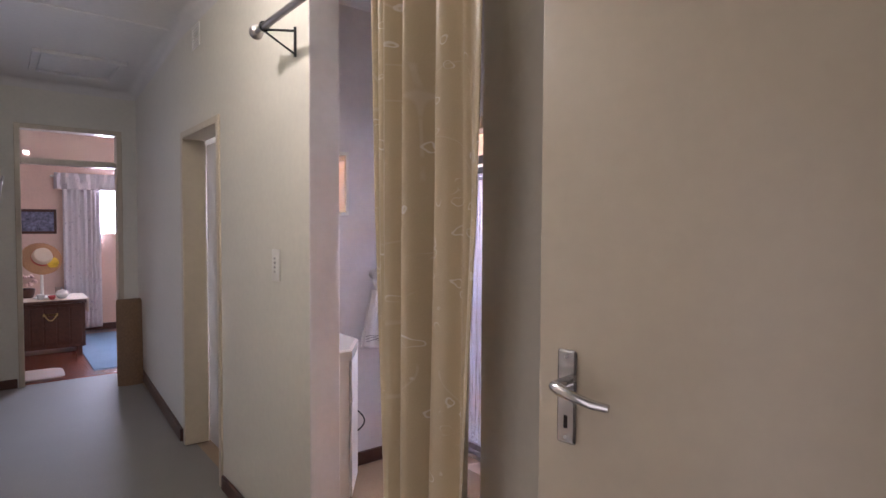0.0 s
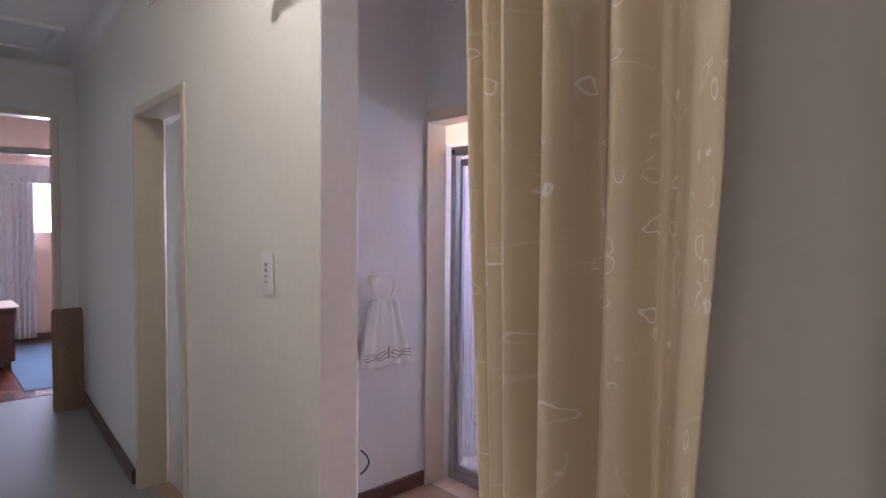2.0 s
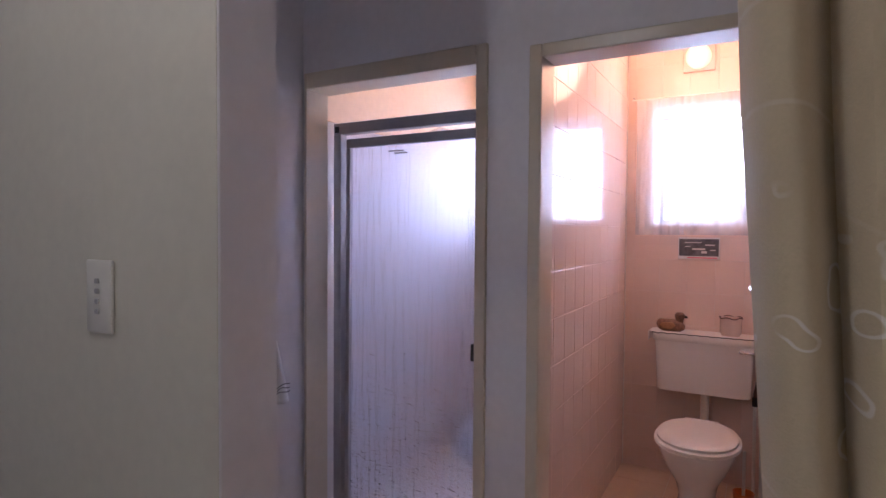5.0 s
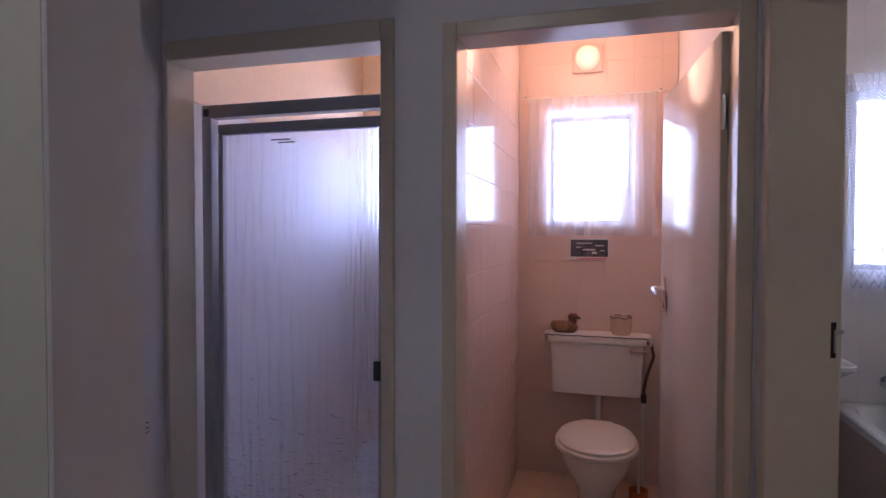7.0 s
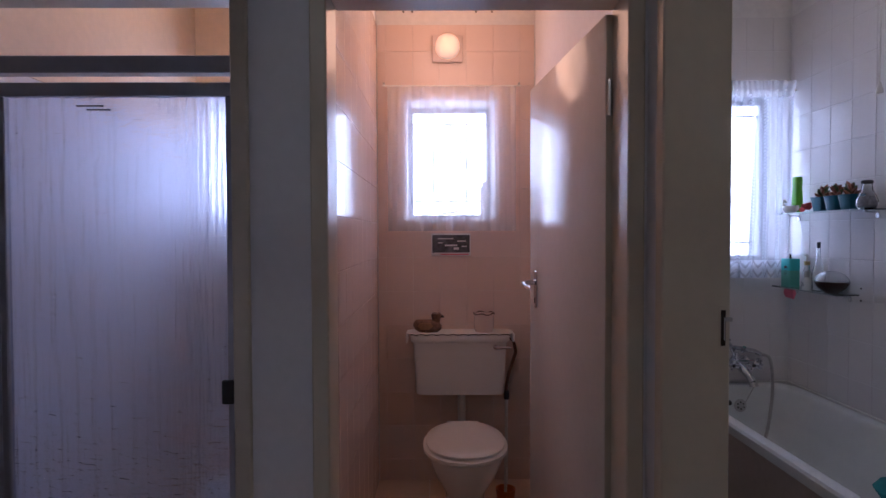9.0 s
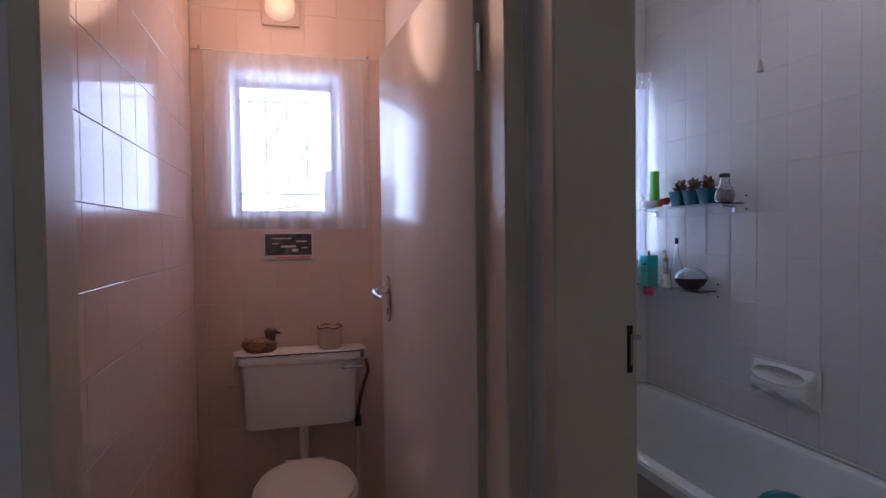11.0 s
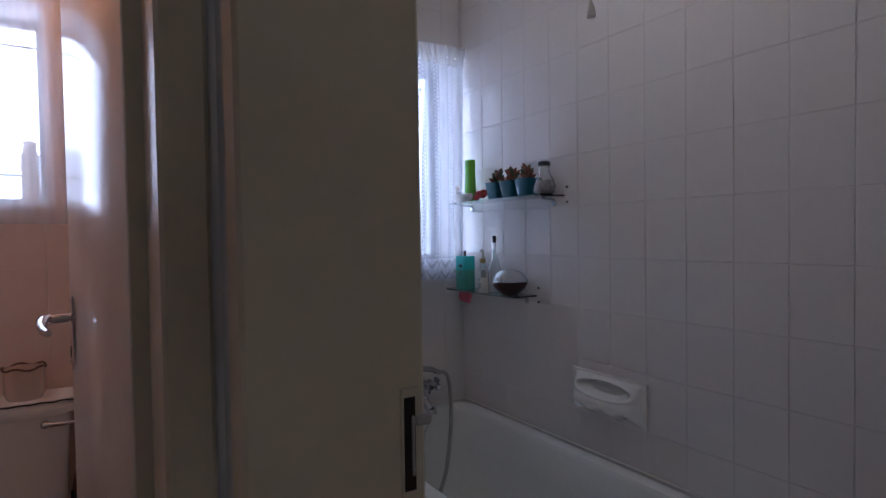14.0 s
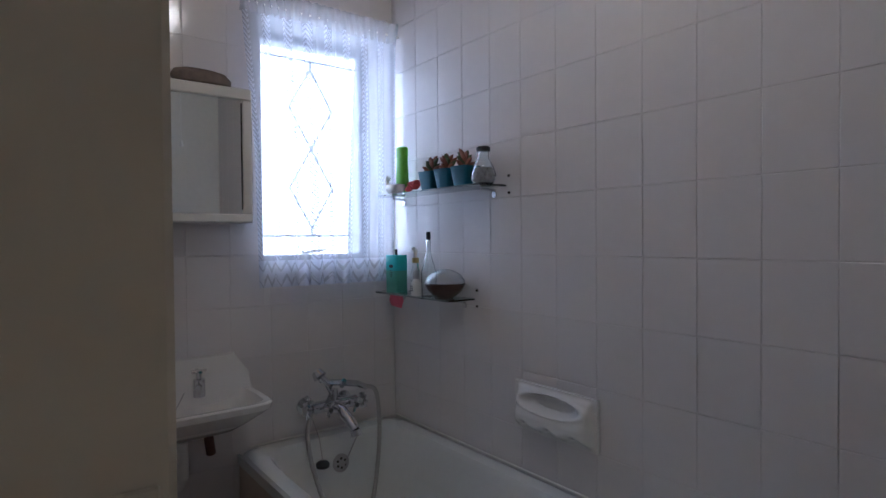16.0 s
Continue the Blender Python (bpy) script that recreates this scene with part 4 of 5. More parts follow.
def diamond_bars(y0, y1, z0, z1, tall=1):
    """Rails near top and foot, uprights, and a column of diamonds."""
    out = [((y0, z1 - 0.10), (y1, z1 - 0.10)), ((y0, z0 + 0.11), (y1, z0 + 0.11))]
    c, a, b = (y0 + y1) / 2, z0 + 0.11, z1 - 0.10
    h = (b - a) / (tall + 0.36) if tall == 1 else (b - a) / (tall + 0.2)
    r = 0.10
    low = (a + b - h * tall) / 2
    out += [((c, a), (c, low)), ((c, low + h * tall), (c, b))]
    for k in range(tall):
        lo = low + k * h
        out += [((c, lo), (c - r, lo + h / 2)), ((c - r, lo + h / 2), (c, lo + h)), ((c, lo + h), (c + r, lo + h / 2)), ((c + r, lo + h / 2), (c, lo))]
    if tall == 1:
        out += [((c - r, a), (c - r, b)), ((c + r, a), (c + r, b))]
    return out


# The side room's casement is made up; nothing of it is seen.
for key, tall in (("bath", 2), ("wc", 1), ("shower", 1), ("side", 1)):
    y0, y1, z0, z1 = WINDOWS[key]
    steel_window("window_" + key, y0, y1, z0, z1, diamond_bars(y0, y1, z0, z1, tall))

nc = thing("net_curtain", "white voile net curtain gathered on a wire", "net curtain", (0, 0, 0))
pleated("cloth", "voile", nc, (2.17, 2.89), (2.245, 1.435), 3.985, 9, 0.010, 21, k=150, rows=12, thick=0)
tube("wire", [(3.99, 2.14, 2.25), (3.99, 2.92, 2.25)], 0.004, "plastic", nc)
for y in (2.15, 2.91):
    tube("hook", [(4.02, y, 2.262), (3.985, y, 2.262)], 0.006, "steel", nc)
lc = thing("lace_curtain", "white lace curtain with chevron rows and a ruffled heading", "lace curtain", (0, 0, 0))
pleated("cloth", "lace", lc, (0.62, 1.27), (2.19, 1.165), 3.965, 8, 0.016, 5, k=180, rows=14, thick=0, gather=edges([(0, 0.615, 1.275), (0.5, 0.625, 1.235), (1, 0.64, 1.225)]))
pleated("heading", "voile", lc, (0.61, 1.28), (2.265, 2.175), 3.955, 19, 0.013, 9, k=260, rows=4, thick=0)
pleated("heading", "voile", lc, (0.61, 1.28), (2.255, 2.180), 3.970, 23, 0.012, 10, k=260, rows=4, thick=0)
tube("rod", [(3.965, 0.600, 2.215), (3.965, 1.29, 2.215)], 0.006, "plastic", lc)

# ---- wc ----
wd = thing("wc_door", "white gloss door standing open into the toilet", "door", (2.392, 2.130, 0), rz=5.2)
box("leaf", (0, -0.04, 0.01), (0.85, 0, 2.035), "door_white", wd, 0.003, 2)
box("edge", (-0.003, -0.038, 0.012), (0.0, -0.002, 2.033), "door", wd, label="cream painted hinge edge")
for z in (0.25, 1.75):
    tube("hinge", [(-0.006, -0.01, z), (-0.006, -0.01, z + 0.1)], 0.008, "steel", wd)
hd = new("handle")
hd.parent, hd.matrix_basis = wd, pose(0.743, 0.001, 1.187, 0, 0, 180)
lever_handle(hd, 1, (0.04, 0.155))

wl = thing("bulkhead_lamp", "round opal glass wall lamp, lit", "wall lamp", (4.018, 2.552, 2.46))
box("base", (-0.02, -0.085, -0.075), (0, 0.085, 0.075), "wc_tile", wl, 0.005, 2)
lathe("globe", 0, 0, [(0.058, 0.0), (0.068, 0.02), (0.066, 0.055), (0.045, 0.085), (0.01, 0.098)], "globe", wl, 24).matrix_basis = pose(-0.018, 0, 0, 0, -90)

ci = thing("cistern", "white ceramic low-level cistern with a lever", "cistern", (3.93, 2.49, 0.54))
loft("tank", [ring(0.0, 0, z, 0.082 * s, 0.248 * s + 0.0, 40, 9) for z, s in ((0, 0.94), (0.01, 0.98), (0.15, 1.0), (0.285, 1.035))], "ceramic", ci)
loft("lid", [ring(-0.002, 0, z, rx, ry, 40, 9) for z, rx, ry in ((0.286, 0.086, 0.262), (0.294, 0.090, 0.272), (0.318, 0.090, 0.272), (0.33, 0.082, 0.262))], "ceramic", ci)
bm = bmesh.new()
add_tube(bm, [(-0.085, -0.19, 0.265), (-0.105, -0.19, 0.265)], 0.012, 12)
add_tube(bm, [(-0.107, -0.185, 0.266), (-0.110, -0.23, 0.262), (-0.106, -0.27, 0.262)], [0.009, 0.006, 0.005], 10)
put_mesh("lever", bm, "chrome", ci, True, label="chrome flush lever")
tube("supply_hose", [(0.02, -0.255, 0.30), (0.0, -0.30, 0.285), (-0.005, -0.312, 0.22), (0.0, -0.275, 0.10), (0.01, -0.262, 0.02), (0.015, -0.262, -0.03)], 0.009, "hose", ci, label="brown rubber hose")
lathe("valve", 0.015, -0.262, [(0.014, -0.05), (0.016, -0.04), (0.016, -0.005), (0.012, 0.0)], "black", ci, 10)
tube("supply_pipe", [(0.015, -0.262, -0.045), (0.015, -0.262, -0.538)], 0.009, "plastic", ci)
cov = thing("cistern_cloth", "white scalloped cloth over the cistern lid", "cloth", (3.928, 2.49, 0.872))
bm = bmesh.new()
add_loft(bm, [ring(0, 0, z, rx, ry, 48, 8) for z, rx, ry in ((0, 0.084, 0.285), (0.003, 0.086, 0.288), (0.004, 0.082, 0.28))])
add_box(bm, (-0.07, -0.298, -0.045), (0.07, -0.286, 0.002), 0.004)
add_box(bm, (-0.07, 0.286, -0.05), (0.07, 0.296, 0.002), 0.004)
put_mesh("sheet", bm, "cloth", cov, True)
tube("edging", [(-0.087 - 0.003 * math.sin(i * 1.1), -0.27 + i * 0.0108, -0.004 + 0.005 * abs(math.sin(i * 0.6))) for i in range(51)], 0.0025, "thread", cov, 5)

wcp = thing("toilet", "white ceramic toilet with its seat lid closed", "toilet", (3.50, 2.48, 0))
loft("pan", [ring(x, 0, z, rx, ry, 32, 2.3) for x, z, rx, ry in ((0.06, 0.0, 0.17, 0.105), (0.06, 0.02, 0.168, 0.103), (0.05, 0.10, 0.13, 0.085), (0.04, 0.18, 0.15, 0.10), (0.01, 0.28, 0.205, 0.15), (0, 0.36, 0.235, 0.178), (0, 0.385, 0.24, 0.182), (0, 0.392, 0.23, 0.175))], "ceramic", wcp)
loft("seat", [ring(0, 0, z, rx, ry, 36, 2.25) for z, rx, ry in ((0.393, 0.25, 0.196), (0.396, 0.256, 0.202), (0.410, 0.256, 0.202), (0.414, 0.25, 0.196))], "plastic", wcp)
loft("seat_lid", [ring(0.003, 0, z, rx, ry, 36, 2.25) for z, rx, ry in ((0.4145, 0.238, 0.184), (0.417, 0.243, 0.189), (0.428, 0.243, 0.189), (0.434, 0.232, 0.18), (0.437, 0.19, 0.145), (0.438, 0.01, 0.01))], "plastic", wcp)
tube("hinge_bar", [(0.255, -0.085, 0.418), (0.255, 0.085, 0.418)], 0.011, "plastic", wcp, 10)
tube("flush_pipe", [(0.44, 0.0, 0.54), (0.44, 0.0, 0.42), (0.42, 0, 0.33), (0.33, 0, 0.31), (0.2, 0, 0.31)], 0.022, "plastic", wcp, 14)
br = thing("toilet_brush", "orange plastic toilet brush holder on the floor", "toilet brush", (3.62, 2.27, 0))
lathe("holder", 0, 0, [(0.06, 0), (0.062, 0.01), (0.045, 0.08), (0.05, 0.13), (0.045, 0.13), (0.03, 0.02)], "terracotta", br)
tube("grip", [(0, 0, 0.05), (0, 0, 0.34)], 0.008, "plastic", br)
pp = thing("photo_print", "small black and white harbour photograph on a board", "picture", (4.019, 2.535, 1.357))
box("board", (-0.008, -0.112, -0.064), (0, 0.112, 0.064), "cloth", pp, 0.002)
M["photo"] = material("grey_photo_print", (0.10, 0.10, 0.11), 0.4, vary=0.8, blotch=16, grain=45)
box("print", (-0.0095, -0.106, -0.045), (-0.008, 0.106, 0.055), "photo", pp)
for dy, dz, w, h in ((-0.06, 0.02, 0.05, 0.010), (0.0, -0.004, 0.07, 0.014), (0.03, 0.034, 0.09, 0.008), (-0.03, -0.022, 0.03, 0.02), (0.06, 0.01, 0.03, 0.008), (-0.075, -0.01, 0.03, 0.008)):
    box("boat_shape", (-0.011, dy - w / 2, dz - h / 3), (-0.0094, dy + w / 2, dz + h / 3), "cloth", pp)
box("caption_bar", (-0.011, -0.100, -0.058), (-0.008, 0.06, -0.052), "pinkfoil", pp)

dk = thing("duck_ornament", "brown pottery duck ornament on the cistern", "ornament", (3.92, 2.665, 0.876))
loft("body", [ring(x, y, z, rx, ry, 20) for x, y, z, rx, ry in ((0, 0, 0, 0.03, 0.055), (0, 0, 0.012, 0.042, 0.072), (0, 0.004, 0.035, 0.045, 0.08), (0, 0.01, 0.055, 0.036, 0.07), (0, 0.02, 0.068, 0.016, 0.045))], "duck", dk)
loft("head", [ring(0, -0.045, z, r, r * 1.1, 16) for z, r in ((0.05, 0.018), (0.07, 0.021), (0.085, 0.026), (0.10, 0.025), (0.11, 0.014))], "duck", dk)
tube("beak", [(0, -0.065, 0.088), (0, -0.088, 0.082)], [0.010, 0.004], "hole", dk, 8)
for s in (-1, 1):
    loft("wing", [ring(s * 0.042, 0.015, 0.035 + z, 0.006, r, 14) for z, r in ((-0.018, 0.02), (0, 0.045), (0.018, 0.03))], "straw", dk)
jr = thing("posy_jar", "small pale ceramic jar with a wavy rim", "jar", (3.92, 2.355, 0.876))
lathe("jar", 0, 0, [(0.045, 0), (0.055, 0.02), (0.055, 0.085), (0.058, 0.10), (0.054, 0.10), (0.048, 0.03)], "wc_tile", jr, 24)
tube("rim", [(0.058 * math.cos(a), 0.058 * math.sin(a), 0.101 + 0.004 * math.sin(5 * a)) for a in [i * math.pi / 20 for i in range(41)]], 0.003, "hose", jr)
bt = thing("spray_can", "tall pale spray can on the window sill", "bottle", (4.12, 2.335, 1.506))
lathe("can", 0, 0, [(0.027, 0), (0.028, 0.01), (0.028, 0.17), (0.02, 0.185), (0.02, 0.215), (0.012, 0.22)], "plastic", bt)
sc = thing("wall_plugs", "dark screw plugs remaining high on the tiles", "screws", (4.019, 2.55, 2.67))
for y, z in ((0.20, 0.0), (0.16, 0.035), (0.25, 0.0), (-0.16, 0.0), (-0.2, 0.03), (-0.25, 0.0)):
    lathe("plug", 0, 0, [(0.005, 0), (0.005, 0.008), (0.002, 0.009)], "hole", sc, 8).matrix_basis = pose(0, y, z, 0, -90)

# ---- bathroom ----
ba = thing("bathtub", "white enamelled bathtub built in along the tiled wall", "bathtub", (3.165, 0.955, 0))


def tub_ring(z, dx, dy, p, shift=0.0):
    return ring(shift, 0, z, 0.845 - dx, 0.345 - dy, 64, p)


loft("shell", [tub_ring(0.52, 0, 0, 18), tub_ring(0.553, 0, 0, 18), tub_ring(0.563, 0.008, 0.008, 16), tub_ring(0.565, 0.03, 0.03, 13), tub_ring(0.562, 0.062, 0.058, 9), tub_ring(0.545, 0.075, 0.07, 8),
               tub_ring(0.40, 0.10, 0.085, 6.5), tub_ring(0.25, 0.15, 0.11, 5.5), tub_ring(0.19, 0.20, 0.14, 5), tub_ring(0.17, 0.28, 0.20, 4.5), tub_ring(0.168, 0.7, 0.3, 3)], "enamel", ba, True, (False, True))
box("panel", (-0.845, 0.315, 0.0), (0.845, 0.338, 0.52), "panel", ba, 0.003)
boxes("apron", [((-0.845, 0.335, 0.515), (0.845, 0.343, 0.55))], "enamel", ba)
tube("sealant", [(0.84, -0.338, 0.568), (0.84, 0.30, 0.568)], 0.004, "plastic", ba)
tube("sealant", [(-0.83, -0.349, 0.568), (0.84, -0.349, 0.568)], 0.004, "plastic", ba)
ov = new("overflow")
ov.parent, ov.matrix_basis = ba, pose(0.752, -0.03, 0.455, 0, -82)
lathe("rose", 0, 0, [(0.034, 0), (0.036, 0.004), (0.030, 0.009), (0.004, 0.010)], "steel", ov, 20)
for i in range(6):
    lathe("drain_hole", 0, 0, [(0.005, 0.0085), (0.005, 0.0105)], "hole", ov, 8).matrix_basis = pose(0.018 * math.cos(i * 1.05), 0.018 * math.sin(i * 1.05), 0)

tp = thing("bath_mixer", "chrome bath mixer with a hand shower on a cradle", "tap", (3.925, 0.945, 0.69))
tp.scale = (1.12, 1.12, 1.12)
bm = bmesh.new()
add_tube(bm, [(0, -0.085, 0), (0, 0.085, 0)], 0.021, 16)
for y in (-0.075, 0.075):
    add_tube(bm, [(0.08, y, -0.01), (0.0, y, 0)], 0.016, 14)
    add_tube(bm, [(0.08, y, -0.01), (0.072, y, -0.01)], 0.032, 18)
    for a in (0, 45, 90, 135):
        c, s = math.cos(radians(a)) * 0.028, math.sin(radians(a)) * 0.028
        add_tube(bm, [(-0.012 + c, y * 1.45, s), (-0.012 - c, y * 1.45, -s)], 0.006, 8)
    add_tube(bm, [(0, y, 0), (-0.012, y * 1.55, 0)], 0.013, 12)
add_tube(bm, [(0, 0, 0), (-0.04, -0.008, -0.015), (-0.075, -0.02, -0.04), (-0.10, -0.03, -0.07)], [0.018, 0.020, 0.019, 0.018], 14)
add_tube(bm, [(-0.10, -0.03, -0.07), (-0.106, -0.032, -0.09)], 0.020, 14)
add_tube(bm, [(0, 0, 0.01), (0, 0, 0.055)], 0.014, 12)
for y in (-0.06, 0.04):
    add_tube(bm, [(-0.018, y, 0.0), (-0.05, y - 0.004, -0.004)], 0.011, 12)
    for a in (20, 110):
        c, s = math.cos(radians(a)) * 0.027, math.sin(radians(a)) * 0.027
        add_tube(bm, [(-0.05, y + c, s), (-0.05, y - c, -s)], 0.0055, 8)
add_tube(bm, [(-0.01, 0.03, 0.02), (-0.025, 0.025, 0.05), (-0.03, 0.045, 0.085), (-0.035, 0.065, 0.105)], [0.007, 0.006, 0.005, 0.004], 8)
add_tube(bm, [(-0.034, 0.062, 0.100), (-0.038, 0.072, 0.112)], [0.010, 0.007], 10)
add_tube(bm, [(0.0, 0.09, 0.0), (-0.02, 0.10, 0.035), (-0.025, 0.115, 0.05)], [0.009, 0.007, 0.008], 8)
put_mesh("body", bm, "chrome", tp, True)
for y in (-0.06, 0.04):
    lathe("index_button", 0, 0, [(0.008, 0), (0.008, 0.006), (0.003, 0.008)], "black", tp, 10).matrix_basis = pose(-0.052, y, 0, 0, -90)
for y in (0.02, -0.03):
    tube("cradle", [(0, y, 0.06), (-0.02, y, 0.085)], 0.009, "chrome", tp, 8)
bm = bmesh.new()
add_tube(bm, [(-0.03, 0.075, 0.125), (-0.02, 0.055, 0.11), (-0.01, 0.03, 0.085), (0, -0.02, 0.075), (0.0, -0.09, 0.06), (0.0, -0.13, 0.04)], [0.012, 0.011, 0.010, 0.011, 0.012, 0.010], 12)
add_tube(bm, [(-0.026, 0.078, 0.132), (-0.040, 0.07, 0.115)], [0.018, 0.024], 14)
put_mesh("hand_shower", bm, "chrome", tp, True)
hose = [(0.0, -0.12, 0.045), (-0.02, -0.155, 0.03), (-0.03, -0.165, -0.06), (-0.04, -0.155, -0.20), (-0.08, -0.10, -0.36), (-0.11, -0.02, -0.44), (-0.10, 0.06, -0.36), (-0.06, 0.105, -0.20), (-0.03, 0.115, -0.08), (-0.01, 0.09, -0.01)]
fine = []
for i in range(len(hose) - 1):
    p0, p1, p2, p3 = (Vector(hose[max(0, min(len(hose) - 1, i + k))]) for k in (-1, 0, 1, 2))
    for j in range(14):
        t = j / 14
        fine.append(0.5 * ((2 * p1) + (p2 - p0) * t + (2 * p0 - 5 * p1 + 4 * p2 - p3) * t * t + (3 * p1 - p0 - 3 * p2 + p3) * t ** 3))
tube("hose", fine, [0.0085 if i % 2 else 0.0072 for i in range(len(fine))], "steel", tp, 10, label="ribbed metal shower hose")
tube("plug_chain", [(0.06, 0.065, -0.03), (-0.02, 0.068, -0.10), (-0.05, 0.07, -0.17)], 0.002, "steel", tp, 5)
lathe("plug", -0.05, 0.07, [(0.022, -0.19), (0.024, -0.18), (0.018, -0.172), (0.004, -0.168)], "black", tp, 14)
tube("plug_chain", [(-0.105, -0.032, -0.09), (-0.06, 0.0, -0.21)], 0.0018, "steel", tp, 5)

ws = thing("wash_basin", "small white ceramic wash basin on the wall", "basin", (4.02, 1.47, 0.80))


def basin_ring(z, d, p=7, dx=0.0):
    return ring(-0.155 + dx, 0, z, 0.15 - d, 0.215 - d, 40, p)


loft("bowl", [basin_ring(-0.112, 0.09, 4, 0.05), basin_ring(-0.085, 0.06, 4, 0.03), basin_ring(-0.02, 0.004), basin_ring(0, 0.0), basin_ring(0.006, 0.006), basin_ring(0.004, 0.024, 6), basin_ring(-0.03, 0.04, 5), basin_ring(-0.085, 0.085, 4), basin_ring(-0.09, 0.14, 3)], "ceramic", ws)
bm = bmesh.new()
prof = [(0, -0.05), (-0.05, -0.05), (-0.05, 0.01), (-0.03, 0.05), (-0.022, 0.10), (-0.018, 0.125), (0, 0.13)]
sides = ((-0.215, 0.45), (-0.19, 0.72), (-0.165, 1.0), (0.165, 1.0), (0.19, 0.72), (0.215, 0.45))
add_loft(bm, [[(x, y, z * s if z > 0 else z) for x, z in prof] for y, s in sides])
put_mesh("splashback", bm, "ceramic", ws, True)
bm = bmesh.new()
add_tube(bm, [(-0.055, -0.03, 0.0), (-0.055, -0.03, 0.06)], 0.02, 14)
add_tube(bm, [(-0.055, -0.03, 0.035), (-0.12, -0.01, 0.045)], [0.012, 0.009], 10)
add_tube(bm, [(-0.055, -0.03, 0.06), (-0.055, -0.03, 0.085)], 0.008, 10)
add_tube(bm, [(-0.055, -0.055, 0.088), (-0.055, -0.005, 0.088)], 0.006, 8)
add_tube(bm, [(-0.08, -0.03, 0.088), (-0.03, -0.03, 0.088)], 0.006, 8)
put_mesh("tap", bm, "chrome", ws, True, label="chrome basin tap")
tube("waste_pipe", [(-0.11, 0.04, -0.13), (-0.11, 0.04, -0.25), (-0.05, 0.04, -0.30), (0, 0.04, -0.30)], 0.018, "plastic", ws, 12)
tube("brush_handle", [(-0.09, -0.05, -0.14), (-0.08, -0.06, -0.20)], 0.016, "hose", ws, 10)
tube("plug_chain", [(-0.06, 0.02, 0.02), (-0.10, 0.05, -0.01), (-0.14, 0.09, -0.05)], 0.002, "steel", ws, 5)

mc = thing("mirror_cabinet", "white bathroom wall cabinet with a mirrored door", "cabinet", (4.02, 1.50, 1.64))
box("body", (-0.10, -0.235, -0.235), (0, 0.235, 0.235), "plastic", mc, 0.008, 2)
boxes("door", [((-0.125, -0.235, 0.195), (-0.102, 0.235, 0.235)), ((-0.125, -0.235, -0.235), (-0.102, 0.235, -0.205)), ((-0.125, -0.235, -0.205), (-0.102, -0.20, 0.195)), ((-0.125, 0.20, -0.205), (-0.102, 0.235, 0.195))], "plastic", mc, 0.004)
box("mirror", (-0.116, -0.2005, -0.2055), (-0.104, 0.2005, 0.1955), "mirror", mc)
box("gasket", (-0.1215, -0.202, -0.19), (-0.115, -0.1985, 0.185), "hole", mc)
lathe("knob", 0, 0, [(0.006, 0), (0.005, 0.008), (0.009, 0.014), (0.004, 0.02)], "steel", mc, 10).matrix_basis = pose(-0.05, -0.235, -0.02, 90)
box("foot_catch", (-0.11, 0.10, -0.243), (-0.08, 0.14, -0.2345), "brass", mc, 0.002)
st = thing("pebble", "flat grey-brown stone lying on the cabinet", "stone", (3.955, 1.41, 1.876))
loft("stone", [ring(0.003 * k, 0.004 * k, z, rx, ry, 22, 2.4) for k, (z, rx, ry) in enumerate(((0, 0.03, 0.075), (0.010, 0.042, 0.095), (0.030, 0.046, 0.10), (0.050, 0.038, 0.086), (0.060, 0.018, 0.05)))], "stone", st)


def glass_shelf(x0, x1, z, depth, slant=0.0):
    s = thing("glass_shelf", "clear green-edged glass shelf on small chrome brackets", "shelf", (0, 0, z), group="glass shelves over the bath")
    loft("pane", [[(x0, 0.602, h), (x1, 0.602, h), (x1 - slant, 0.602 + depth, h), (x0, 0.602 + depth, h)] for h in (-0.006, 0)], "shelf", s, False).visible_shadow = False
    for x in (x0 + 0.06, x1 - 0.06):
        bm = bmesh.new()
        add_tube(bm, [(x, 0.60, -0.015), (x, 0.66, -0.012), (x, 0.668, 0.004)], 0.005, 8)
        add_tube(bm, [(x, 0.60, -0.03), (x, 0.606, -0.03)], 0.011, 10)
        put_mesh("bracket", bm, "chrome", s, True)
    for dz in (0.03, -0.028):
        lathe("screw", 0, 0, [(0.005, 0), (0.004, 0.004), (0.001, 0.005)], "hole", s, 8).matrix_basis = pose(x0 - 0.012, 0.601, dz, -90)
    return s


Z1, Z2 = 1.525, 1.122
glass_shelf(3.295, 3.985, Z1, 0.125)
glass_shelf(3.465, 3.995, Z2, 0.125, 0.03)

gb = thing("green_bottle", "tall lime green plastic bottle with a ribbed neck", "bottle", (3.845, 0.665, Z1))
loft("bottle", [ring(0, 0, z, rx, ry, 24, 3) for z, rx, ry in ((0, 0.028, 0.019), (0.006, 0.031, 0.021), (0.08, 0.029, 0.02), (0.14, 0.025, 0.018), (0.15, 0.0245, 0.018), (0.151, 0.026, 0.019), (0.19, 0.026, 0.019), (0.194, 0.023, 0.016))], "green", gb)
swn = thing("swan_dish", "white china swan dish", "ornament", (3.845, 0.700, Z1))
loft("body", [ring(x, 0, z, rx, ry, 20) for x, z, rx, ry in ((0, 0, 0.03, 0.02), (0, 0.012, 0.05, 0.03), (0, 0.028, 0.056, 0.034), (-0.004, 0.038, 0.05, 0.03), (-0.006, 0.036, 0.03, 0.015))], "ceramic", swn)
